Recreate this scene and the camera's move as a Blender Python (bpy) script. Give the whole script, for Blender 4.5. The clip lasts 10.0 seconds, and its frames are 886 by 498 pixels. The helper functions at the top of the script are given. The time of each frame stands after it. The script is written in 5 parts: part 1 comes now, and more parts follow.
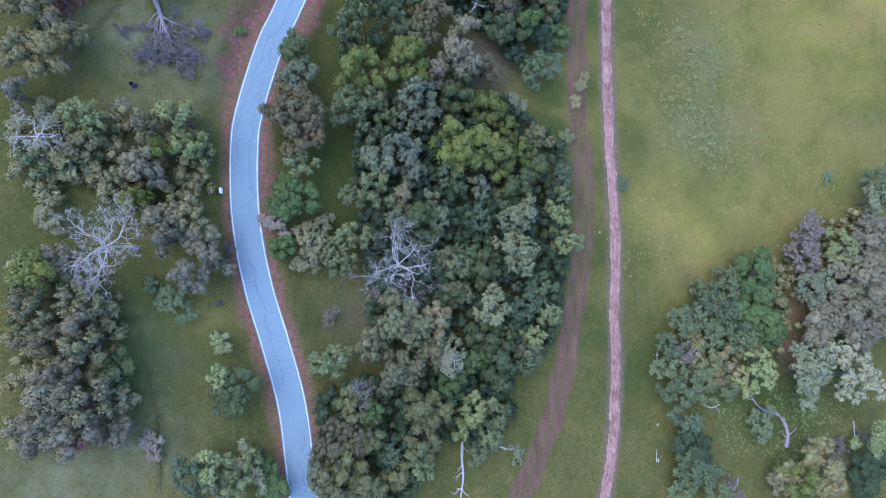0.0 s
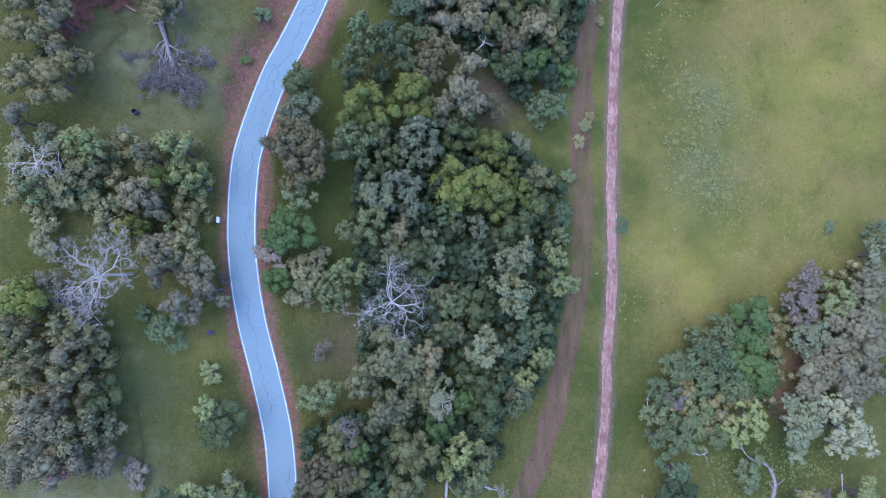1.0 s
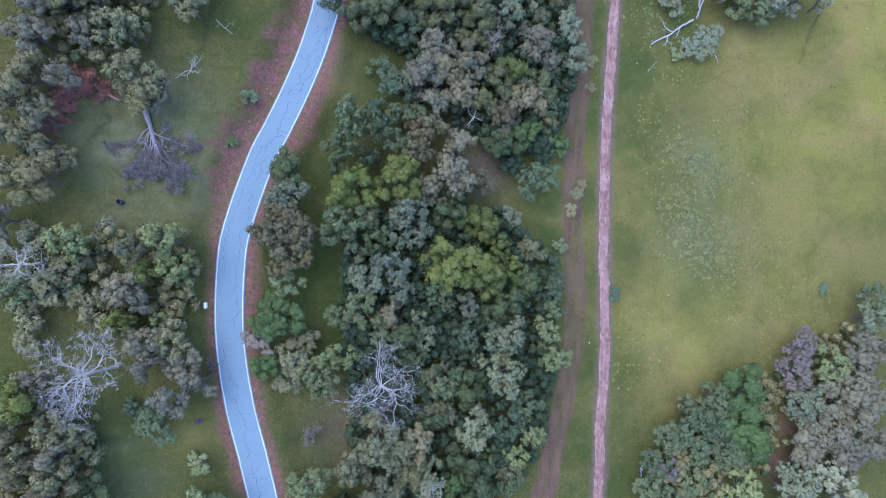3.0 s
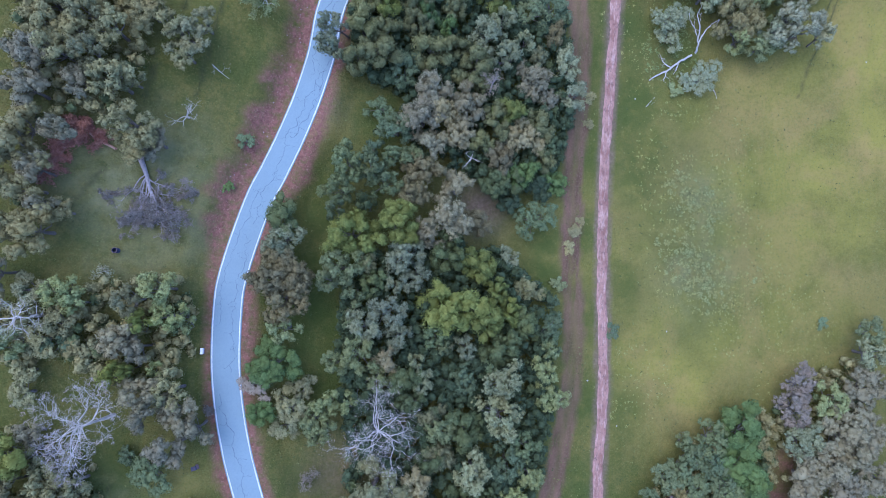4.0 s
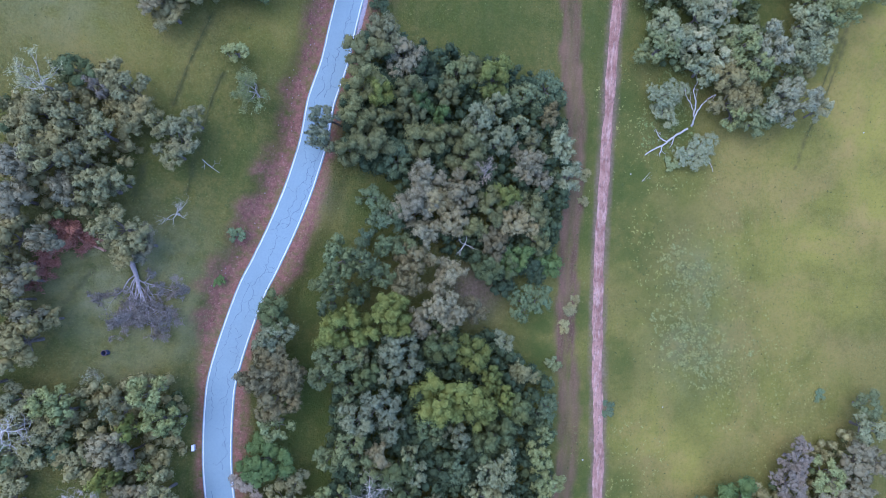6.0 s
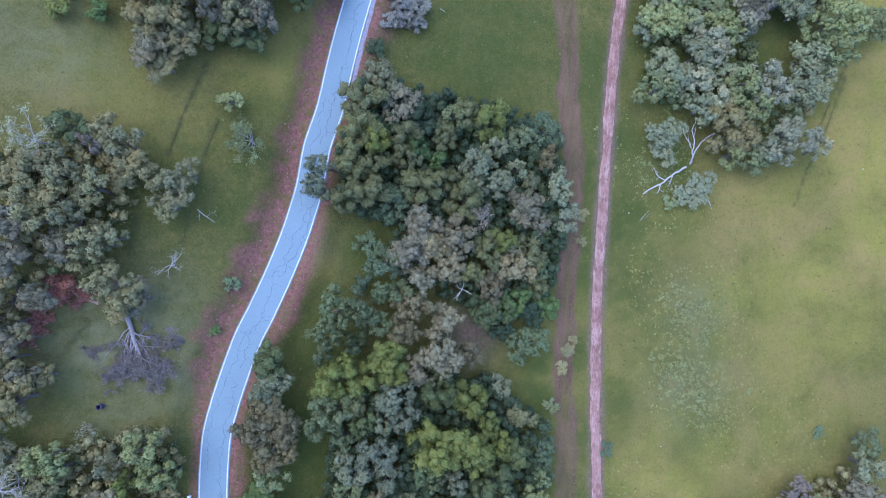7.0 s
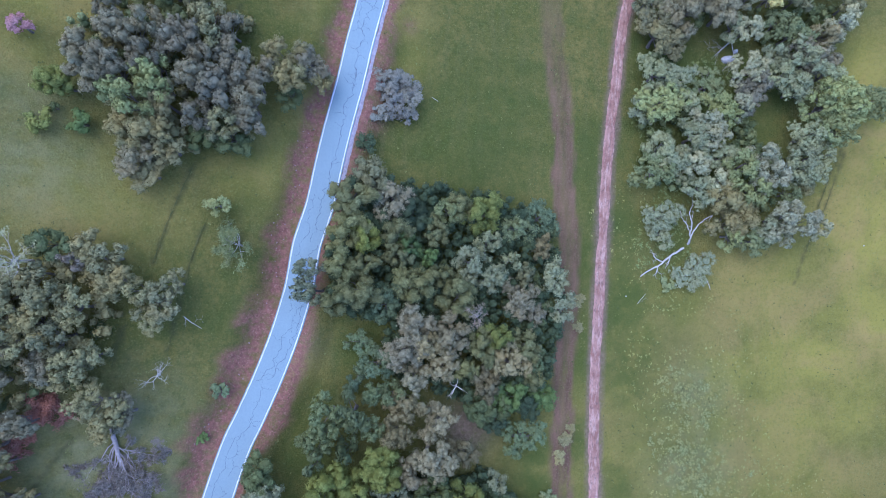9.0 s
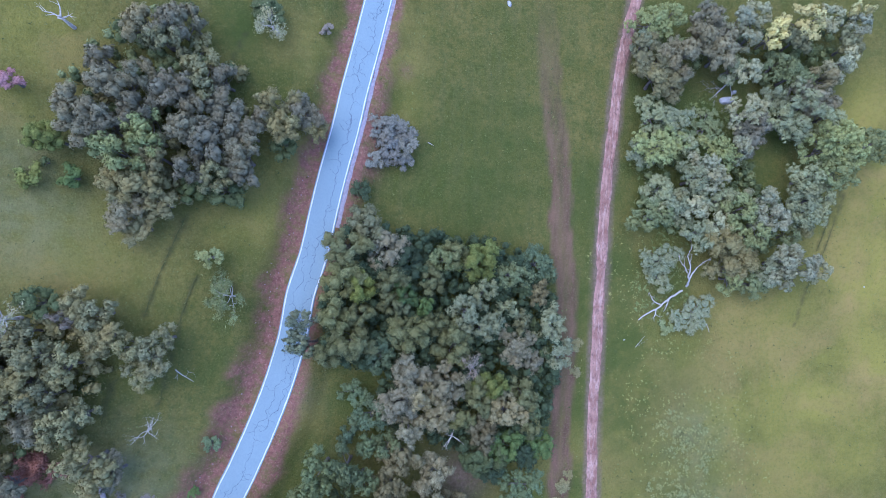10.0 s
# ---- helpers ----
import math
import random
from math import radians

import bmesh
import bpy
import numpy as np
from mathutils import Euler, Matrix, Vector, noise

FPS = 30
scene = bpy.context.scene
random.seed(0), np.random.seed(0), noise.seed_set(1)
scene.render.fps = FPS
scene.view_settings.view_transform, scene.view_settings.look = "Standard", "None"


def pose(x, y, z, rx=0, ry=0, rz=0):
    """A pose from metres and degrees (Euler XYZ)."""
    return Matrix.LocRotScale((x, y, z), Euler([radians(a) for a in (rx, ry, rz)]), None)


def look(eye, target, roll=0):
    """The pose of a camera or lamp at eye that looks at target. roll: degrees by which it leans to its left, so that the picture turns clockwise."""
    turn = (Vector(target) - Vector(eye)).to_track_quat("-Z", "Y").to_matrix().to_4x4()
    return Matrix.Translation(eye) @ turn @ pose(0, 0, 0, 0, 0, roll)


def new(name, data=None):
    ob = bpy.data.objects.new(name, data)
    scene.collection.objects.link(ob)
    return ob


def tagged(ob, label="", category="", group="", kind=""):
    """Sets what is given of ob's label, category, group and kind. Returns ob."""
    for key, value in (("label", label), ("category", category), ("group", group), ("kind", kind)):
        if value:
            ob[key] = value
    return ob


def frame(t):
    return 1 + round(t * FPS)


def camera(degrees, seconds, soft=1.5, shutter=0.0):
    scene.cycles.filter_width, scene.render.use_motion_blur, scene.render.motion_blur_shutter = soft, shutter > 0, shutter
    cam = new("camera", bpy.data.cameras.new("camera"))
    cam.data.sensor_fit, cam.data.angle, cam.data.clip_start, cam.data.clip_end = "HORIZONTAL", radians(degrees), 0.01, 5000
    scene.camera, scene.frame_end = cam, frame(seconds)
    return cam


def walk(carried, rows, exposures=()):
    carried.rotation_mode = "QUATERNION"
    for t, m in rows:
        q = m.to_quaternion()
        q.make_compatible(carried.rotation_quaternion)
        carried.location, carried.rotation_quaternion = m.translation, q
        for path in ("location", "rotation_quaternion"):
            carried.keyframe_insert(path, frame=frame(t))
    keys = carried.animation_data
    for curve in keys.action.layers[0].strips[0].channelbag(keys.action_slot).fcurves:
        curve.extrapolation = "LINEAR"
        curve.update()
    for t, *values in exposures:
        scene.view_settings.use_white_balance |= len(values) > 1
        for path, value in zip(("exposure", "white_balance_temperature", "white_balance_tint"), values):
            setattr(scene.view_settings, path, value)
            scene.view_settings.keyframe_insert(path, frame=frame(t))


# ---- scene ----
# A drone looking almost straight down, flying level along a hillside: seconds, x, y, z, tilt, heading.
cam = camera(78.0, 10.0, 1.0)
ROWS = [
    (0.0, 0.00, 0.00, 79.21, 5.10, 0.01),
    (0.5, 0.53, 3.41, 79.45, 4.94, 1.77),
    (1.0, 0.95, 6.68, 79.57, 4.94, 2.95),
    (1.5, 1.41, 10.19, 79.56, 4.80, 2.83),
    (2.0, 1.69, 13.66, 79.61, 4.70, 2.80),
    (2.5, 1.82, 17.00, 79.74, 4.72, 2.70),
    (4.0, 2.01, 27.58, 80.17, 4.65, 2.61),
    (4.5, 2.07, 31.40, 80.27, 4.52, 2.61),
    (5.0, 2.17, 35.10, 80.37, 4.52, 2.61),
    (5.5, 2.33, 38.89, 80.51, 4.50, 2.55),
    (7.0, 2.59, 50.75, 80.72, 4.20, 2.41),
    (7.5, 2.74, 54.68, 80.73, 4.20, 2.33),
    (8.0, 2.82, 58.56, 80.63, 4.26, 2.22),
    (8.5, 2.99, 62.32, 80.35, 4.44, 2.02),
    (9.0, 3.13, 65.98, 79.97, 4.69, 1.97),
    (9.5, 3.37, 69.55, 79.83, 4.94, 2.02),
    (10.0, 3.61, 73.00, 79.60, 5.24, 2.05),
]
walk(cam, [(t, pose(x, y, z, tilt, 0, heading)) for t, x, y, z, tilt, heading in ROWS], [(0, 0.38, 4950, 24), (10, 0.42, 4950, 24)])

# ---- light: a bright overcast evening sky, with a wide soft sun high overhead ----
world = bpy.data.worlds.new("overcast_sky")
scene.world = world
world.use_nodes = True
wn = world.node_tree.nodes
sky = wn.new("ShaderNodeTexSky")
sky.sky_type, sky.sun_disc = "NISHITA", False
sky.sun_elevation, sky.sun_rotation = radians(67), radians(304)
sky.air_density, sky.dust_density, sky.ozone_density = 1.0, 3.0, 1.5
soft_sky = wn.new("ShaderNodeMixRGB")
soft_sky.inputs["Fac"].default_value = 0.55
soft_sky.inputs["Color2"].default_value = (3.5, 5.05, 8.3, 1)
world.node_tree.links.new(sky.outputs["Color"], soft_sky.inputs["Color1"])
world.node_tree.links.new(soft_sky.outputs["Color"], wn["Background"].inputs["Color"])
wn["Background"].inputs["Strength"].default_value = 0.225
sun_data = bpy.data.lights.new("sun", "SUN")
sun_data.energy, sun_data.angle, sun_data.color = 2.15, radians(65), (1.0, 0.94, 0.84)
sun = new("sun", sun_data)
sun.matrix_world = look((-42, 88, 120), (0, 60, 0))


# ---- materials ----
def ramp_mix(nt, fac, a, b):
    n = nt.nodes.new("ShaderNodeMixRGB")
    for sock, v in (("Fac", fac), ("Color1", a), ("Color2", b)):
        if isinstance(v, (int, float)):
            n.inputs[sock].default_value = v
        elif isinstance(v, tuple):
            n.inputs[sock].default_value = (*v, 1)
        else:
            nt.links.new(v, n.inputs[sock])
    return n.outputs["Color"]


def noise_fac(nt, scale, detail=5.0, low=0.35, high=0.65, rough=0.55, distort=0.0, along=1.0):
    """A noise at a real-world size (per metre), spread to 0..1 between low and high; along: how much finer or coarser it is down the hill."""
    geo = nt.nodes.new("ShaderNodeNewGeometry")
    tex = nt.nodes.new("ShaderNodeTexNoise")
    tex.inputs["Scale"].default_value, tex.inputs["Detail"].default_value = scale, detail
    tex.inputs["Roughness"].default_value, tex.inputs["Distortion"].default_value = rough, distort
    grid = nt.nodes.new("ShaderNodeVectorMath")
    grid.operation = "MULTIPLY"
    grid.inputs[1].default_value = (1, along, 1)
    nt.links.new(geo.outputs["Position"], grid.inputs[0])
    nt.links.new(grid.outputs[0], tex.inputs["Vector"])
    m = nt.nodes.new("ShaderNodeMapRange")
    m.inputs["From Min"].default_value, m.inputs["From Max"].default_value = low, high
    nt.links.new(tex.outputs["Fac"], m.inputs["Value"])
    return m.outputs["Result"]


def calc(nt, op, a, b, clamp=False):
    n = nt.nodes.new("ShaderNodeMath")
    n.operation, n.use_clamp = op, clamp
    for i, v in enumerate((a, b)):
        if isinstance(v, (int, float)):
            n.inputs[i].default_value = v
        else:
            nt.links.new(v, n.inputs[i])
    return n.outputs[0]


def attribute(nt, name):
    n = nt.nodes.new("ShaderNodeAttribute")
    n.attribute_name = name
    return n.outputs["Fac"]


def base_material(name, rough=0.85):
    m = bpy.data.materials.new(name)
    m.use_nodes = True
    b = m.node_tree.nodes["Principled BSDF"]
    b.inputs["Roughness"].default_value = rough
    b.inputs["Specular IOR Level"].default_value = 0.07
    return m, m.node_tree, b


def bump(nt, b, height, strength, distance):
    n = nt.nodes.new("ShaderNodeBump")
    n.inputs["Strength"].default_value, n.inputs["Distance"].default_value = strength, distance
    nt.links.new(height, n.inputs["Height"])
    nt.links.new(n.outputs["Normal"], b.inputs["Normal"])


def plain_material(name, c1, c2, scale=3.0, rough=0.85, relief=0.02):
    """Two close colours mixed at two scales, with fine relief."""
    m, nt, b = base_material(name, rough)
    col = ramp_mix(nt, noise_fac(nt, scale), c1, c2)
    dark = tuple(v * 0.7 for v in c1)
    col = ramp_mix(nt, calc(nt, "MULTIPLY", noise_fac(nt, scale * 7, 3), 0.5), col, dark)
    nt.links.new(col, b.inputs["Base Color"])
    bump(nt, b, noise_fac(nt, scale * 9, 4), 0.6, relief)
    return m


def leaf_material(name, colour, spread=0.36):
    """Foliage: every leaf clump its own shade, every tree its own tone."""
    m, nt, b = base_material(name, 0.62)
    geo = nt.nodes.new("ShaderNodeNewGeometry")
    info = nt.nodes.new("ShaderNodeObjectInfo")
    lo = tuple(v * (1 - spread) for v in colour)
    hi = tuple(min(v * (1 + spread) + 0.012, 0.6) for v in colour)
    col = ramp_mix(nt, geo.outputs["Random Per Island"], lo, hi)
    warm = (colour[0] * 1.25, colour[1] * 0.98, colour[2] * 0.72)
    col = ramp_mix(nt, calc(nt, "MULTIPLY", noise_fac(nt, 0.45, 3), 0.5), col, warm)
    tone = ramp_mix(nt, info.outputs["Random"], (0.82, 0.84, 0.9), (1.14, 1.12, 1.02))
    mul = nt.nodes.new("ShaderNodeMixRGB")
    mul.blend_type = "MULTIPLY"
    mul.inputs["Fac"].default_value = 1
    nt.links.new(col, mul.inputs["Color1"])
    nt.links.new(tone, mul.inputs["Color2"])
    nt.links.new(mul.outputs["Color"], b.inputs["Base Color"])
    return m


LEAF = {
    "olive": leaf_material("olive_leaves", (0.078, 0.102, 0.038)),
    "grey": leaf_material("grey_green_leaves", (0.140, 0.148, 0.068)),
    "sage": leaf_material("sage_leaves", (0.138, 0.168, 0.070)),
    "yellow": leaf_material("yellow_green_leaves", (0.132, 0.158, 0.036)),
    "green": leaf_material("fresh_green_leaves", (0.074, 0.116, 0.034)),
    "teal": leaf_material("blue_green_leaves", (0.092, 0.128, 0.060)),
    "lime": leaf_material("pale_lime_leaves", (0.200, 0.236, 0.088)),
    "pale": leaf_material("pale_silvery_leaves", (0.275, 0.290, 0.162)),
    "brown": leaf_material("brownish_leaves", (0.118, 0.110, 0.052)),
    "tan": leaf_material("tan_green_leaves", (0.192, 0.180, 0.092)),
    # Dark green leaves that also hold the shade of gaps between crowns.
    "dark": leaf_material("dark_green_shade_leaves", (0.040, 0.060, 0.027)),
    "lilac": leaf_material("greyish_lilac_twigs", (0.185, 0.166, 0.126)),
    "pink": leaf_material("pink_blossom", (0.350, 0.195, 0.185)),
    "cream": leaf_material("cream_flowering_leaves", (0.46, 0.42, 0.16)),
    "blue": leaf_material("silver_blue_leaves", (0.152, 0.158, 0.122)),
    "dull": leaf_material("dull_olive_leaves", (0.174, 0.166, 0.070)),
    "moss": leaf_material("mossy_olive_leaves", (0.116, 0.128, 0.050)),
    "mist": leaf_material("pale_grey_green_leaves", (0.196, 0.224, 0.114)),
    "fern": leaf_material("fern_green_leaves", (0.112, 0.142, 0.058)),
    "drab": leaf_material("drab_sage_leaves", (0.178, 0.184, 0.086)),
    "silver": leaf_material("silvery_green_leaves", (0.155, 0.180, 0.100)),
    "ash": leaf_material("ash_grey_leaves", (0.168, 0.164, 0.096)),
    "twig": leaf_material("bleached_fine_twigs", (0.34, 0.31, 0.255), 0.25),
    "red": leaf_material("dead_rust_red_leaves", (0.270, 0.135, 0.100)),
}
BARK = plain_material("grey_brown_bark", (0.13, 0.11, 0.09), (0.20, 0.18, 0.155), 4)
DEADWOOD = plain_material("bleached_deadwood", (0.38, 0.35, 0.295), (0.52, 0.485, 0.415), 3)
PURPLEWOOD = plain_material("weathered_purple_grey_wood", (0.24, 0.205, 0.185), (0.37, 0.33, 0.305), 3)
REDWOOD = plain_material("rust_red_dead_branches", (0.32, 0.18, 0.12), (0.42, 0.29, 0.21), 3)
PINKSTONE = plain_material("pinkish_stone", (0.22, 0.15, 0.14), (0.32, 0.24, 0.225), 2)
STONE = plain_material("pale_stone", (0.34, 0.335, 0.315), (0.50, 0.485, 0.455), 2)


def ground_material():
    m, nt, b = base_material("meadow_ground", 0.95)

    def over(col, fac, share, colour):
        return ramp_mix(nt, calc(nt, "MULTIPLY", fac, share, True), col, colour)

    def mask(name, *grain):
        return calc(nt, "MULTIPLY", attribute(nt, name), noise_fac(nt, *grain), True)

    grass = ramp_mix(nt, noise_fac(nt, 0.06, 4, 0.38, 0.62), (0.076, 0.080, 0.016), (0.118, 0.103, 0.024))
    grass = over(grass, noise_fac(nt, 0.16, 6, 0.45, 0.62, 0.6, 0.6), 0.5, (0.165, 0.132, 0.036))
    grass = over(grass, noise_fac(nt, 0.33, 6, 0.48, 0.66, 0.6, 0.4), 0.55, (0.054, 0.072, 0.016))
    grass = over(grass, noise_fac(nt, 0.9, 5, 0.46, 0.66, 0.6, 0.0, 0.13), 0.5, (0.110, 0.100, 0.032))
    # tussocks: dark hollows, and light tips further down
    grass = over(grass, noise_fac(nt, 1.1, 7, 0.46, 0.62, 0.7), 0.42, (0.036, 0.050, 0.010))
    grass = over(grass, noise_fac(nt, 2.6, 6, 0.50, 0.62, 0.7), 0.42, (0.036, 0.048, 0.010))
    grass = ramp_mix(nt, mask("dry", 0.12, 5, 0.05, 0.55), grass, (0.236, 0.205, 0.038))
    grass = ramp_mix(nt, calc(nt, "MULTIPLY", mask("dry", 0.07, 7, 0.44, 0.62, 0.68, 0.4), 0.75), grass, (0.280, 0.185, 0.066))
    # Paler grass, with some haze on the left put into its colour.
    grass = ramp_mix(nt, mask("pale", 0.4, 5, 0.25, 0.6), grass, (0.178, 0.170, 0.082))
    grass = over(grass, noise_fac(nt, 1.7, 7, 0.48, 0.66, 0.75), 0.34, (0.060, 0.074, 0.014))
    grass = over(grass, noise_fac(nt, 3.7, 6, 0.52, 0.66, 0.7), 0.45, (0.185, 0.185, 0.062))
    # Greener grass, and near trees the woodland shade mixed into the ground colour.
    grass = ramp_mix(nt, calc(nt, "MULTIPLY", mask("lush_shade", 0.35, 5, 0.15, 0.5), 0.8), grass, (0.040, 0.062, 0.012))
    grass = over(grass, mask("rut", 1.5, 4, 0.2, 0.5), 0.6, (0.045, 0.046, 0.020))
    soil = ramp_mix(nt, noise_fac(nt, 2.0, 5), (0.125, 0.080, 0.056), (0.20, 0.138, 0.100))
    col = ramp_mix(nt, mask("bare", 1.2, 6, 0.15, 0.5), grass, soil)
    redsoil = ramp_mix(nt, noise_fac(nt, 1.6, 6, 0.3, 0.7), (0.126, 0.058, 0.040), (0.215, 0.105, 0.075))
    redsoil = over(redsoil, noise_fac(nt, 3.5, 5, 0.55, 0.68), 0.6, (0.30, 0.19, 0.14))
    col = ramp_mix(nt, mask("redsoil", 0.6, 7, 0.30, 0.56, 0.68), col, redsoil)
    # two wheel tracks of trodden earth, broken by grass
    earth = ramp_mix(nt, noise_fac(nt, 0.5, 6, 0.35, 0.65, 0.6, 0.0, 0.3), (0.092, 0.054, 0.033), (0.168, 0.097, 0.060))
    earth = over(earth, noise_fac(nt, 3.2, 5, 0.5, 0.66), 0.25, (0.25, 0.165, 0.11))
    col = ramp_mix(nt, mask("trodden", 0.5, 7, 0.22, 0.46, 0.65, 0.0, 0.35), col, earth)
    nt.links.new(col, b.inputs["Base Color"])
    bump(nt, b, noise_fac(nt, 3.0, 8, 0.2, 0.8, 0.65), 0.9, 0.16)
    return m


def road_material():
    m, nt, b = base_material("weathered_pale_asphalt", 0.8)
    col = ramp_mix(nt, noise_fac(nt, 0.25, 5), (0.164, 0.223, 0.226), (0.173, 0.236, 0.239))
    col = ramp_mix(nt, calc(nt, "MULTIPLY", noise_fac(nt, 3.0, 6, 0.45, 0.8), 0.4), col, (0.125, 0.168, 0.190))
    col = ramp_mix(nt, calc(nt, "MULTIPLY", noise_fac(nt, 30.0, 2), 0.25), col, (0.25, 0.300, 0.320))
    nt.links.new(col, b.inputs["Base Color"])
    bump(nt, b, noise_fac(nt, 25.0, 3), 0.4, 0.01)
    return m


def path_material():
    m, nt, b = base_material("pinkish_gravel_path", 0.95)
    col = ramp_mix(nt, noise_fac(nt, 0.35, 6, 0.38, 0.62, 0.6), (0.225, 0.116, 0.080), (0.350, 0.200, 0.145))
    col = ramp_mix(nt, calc(nt, "MULTIPLY", noise_fac(nt, 2.2, 6, 0.50, 0.64, 0.65, 0.0, 0.22), 0.42), col, (0.56, 0.40, 0.31))
    col = ramp_mix(nt, calc(nt, "MULTIPLY", noise_fac(nt, 2.8, 6, 0.53, 0.66, 0.65, 0.3, 0.5), 0.7), col, (0.115, 0.080, 0.062))
    col = ramp_mix(nt, calc(nt, "MULTIPLY", noise_fac(nt, 9.0, 3, 0.5, 0.7), 0.35), col, (0.15, 0.10, 0.09))
    nt.links.new(col, b.inputs["Base Color"])
    bump(nt, b, noise_fac(nt, 6.0, 6), 0.8, 0.06)
    return m


GROUND, ASPHALT, PATH = ground_material(), road_material(), path_material()
PAINT = plain_material("worn_white_road_paint", (0.48, 0.50, 0.54), (0.62, 0.63, 0.66), 2, 0.7, 0.002)
SHOULDER = plain_material("lilac_grey_gravel", (0.21, 0.19, 0.20), (0.31, 0.285, 0.295), 2.5, 0.95, 0.03)
CRACK = plain_material("dark_crack_filler", (0.075, 0.092, 0.115), (0.12, 0.14, 0.17), 5)


# ---- small building helpers ----
def part(name, verts, faces, material, parent=None, label=""):
    me = bpy.data.meshes.new(name)
    me.from_pydata(verts, [], faces)
    me.materials.append(material)
    ob = new(name, me)
    if parent:
        ob.parent = parent
    return tagged(ob, label)


def smooth_line(points, steps=8):
    """A Catmull-Rom curve through plan points."""
    p = np.array(points, float)
    p = np.vstack([2 * p[0] - p[1], p, 2 * p[-1] - p[-2]])
    out = []
    for i in range(1, len(p) - 2):
        a, b, c, d = p[i - 1], p[i], p[i + 1], p[i + 2]
        for k in range(steps):
            s = k / steps
            out.append(0.5 * (2 * b + (c - a) * s + (2 * a - 5 * b + 4 * c - d) * s * s + (3 * b - a - 3 * c + d) * s ** 3))
    out.append(p[-2])
    return np.array(out)


def near_line(line, x, y):
    """Distance to a line that runs along y, its side (+1 on the right), and the index along it at that y."""
    x, y = np.asarray(x, float).ravel(), np.asarray(y, float).ravel()
    ly = line[:, 1]
    off = x - np.interp(y, ly, line[:, 0])
    slope = np.interp(y, ly, np.gradient(line[:, 0]) / np.gradient(ly))
    return np.abs(off) / np.sqrt(1 + slope * slope), np.where(off > 0, 1.0, -1.0), np.interp(y, ly, np.arange(len(line)))


# ---- the lie of the land: a hillside falling to the right, with a level bench cut for the road ----
def hill(x, y):
    u, v = (np.clip(x, -75, 105) - 15) / 60, (np.clip(y, -45, 135) - 45) / 60
    return -19.32 - 15.73 * u + 3.95 * v + 3.98 * u * u + 0.34 * u * v + 1.72 * v * v + 0.24 * u ** 3 + 1.74 * u * u * v + 0.81 * u * v * v - 1.37 * v ** 3


ROAD_LINE = smooth_line([(-14.9, -72.8), (-18.9, -48.1), (-22.1, -28.4), (-23.9, -17.2), (-26.6, -7.4), (-29.5, 2.4), (-31.4, 13.2), (-31.7, 24.0), (-30.9, 30.4), (-28.2, 40.6), (-26.0, 46.2), (-23.5, 52.9), (-21.4, 59.6), (-19.8, 66.4), (-18.9, 73.0), (-17.2, 79.4), (-16.1, 85.8), (-14.9, 92.3), (-13.3, 99.8), (-12.1, 106.5), (-10.5, 114.4), (-9.0, 122.4), (-4.5, 147.0), (1.7, 181.5)])
ROAD_HALF = 2.33
PATH_LINE = smooth_line([(12.8, -93.3), (28.7, -35.5), (30.0, -30.7), (30.8, -26.9), (31.5, -22.0), (32.3, -12.9), (32.5, -3.5), (33.0, 9.4), (32.7, 21.4), (32.2, 32.4), (31.8, 45.4), (31.8, 56.2), (32.1, 66.9), (32.4, 79.9), (32.5, 85.4), (33.0, 94.8), (34.1, 108.4), (34.8, 115.9), (36.1, 122.5), (37.7, 130.2), (53.2, 208.7)])
TRACK_LINE = smooth_line([(-5.1, -69.8), (13.3, -34.2), (16.5, -27.9), (19.4, -21.4), (22.2, -12.6), (23.7, -6.5), (25.4, 2.9), (26.8, 13.6), (26.9, 21.2), (25.7, 35.2), (25.5, 41.8), (26.0, 43.9), (25.4, 49.2), (26.0, 60.9), (25.6, 78.2), (24.4, 85.4), (24.4, 92.0), (24.2, 92.6), (23.5, 100.2), (22.2, 108.2), (21.3, 117.5), (18.4, 147.3)])


def ease(s):
    s = np.clip(s, 0, 1)
    return s * s * (3 - 2 * s)


ROAD_Z = hill(ROAD_LINE[:, 0], ROAD_LINE[:, 1])


def ground_z(x, y):
    x, y = np.atleast_1d(np.asarray(x, float)), np.atleast_1d(np.asarray(y, float))
    z = hill(x, y)
    d, _, w = near_line(ROAD_LINE, x, y)
    level = np.interp(w, np.arange(len(ROAD_LINE)), ROAD_Z)
    k = 1 - ease((d - 3.2) / 4.0)
    z = z * (1 - k) + level * k
    return z - 0.10 * k


def at_ground(x, y):
    return float(ground_z(x, y)[0])


def blobs(x, y, spots):
    """Soft round patches in plan: x, y, radius, strength each."""
    s = np.zeros_like(x)
    for cx, cy, r, a in spots:
        s = np.maximum(s, a * np.exp(-((x - cx) ** 2 + (y - cy) ** 2) / (r * r)))
    return s


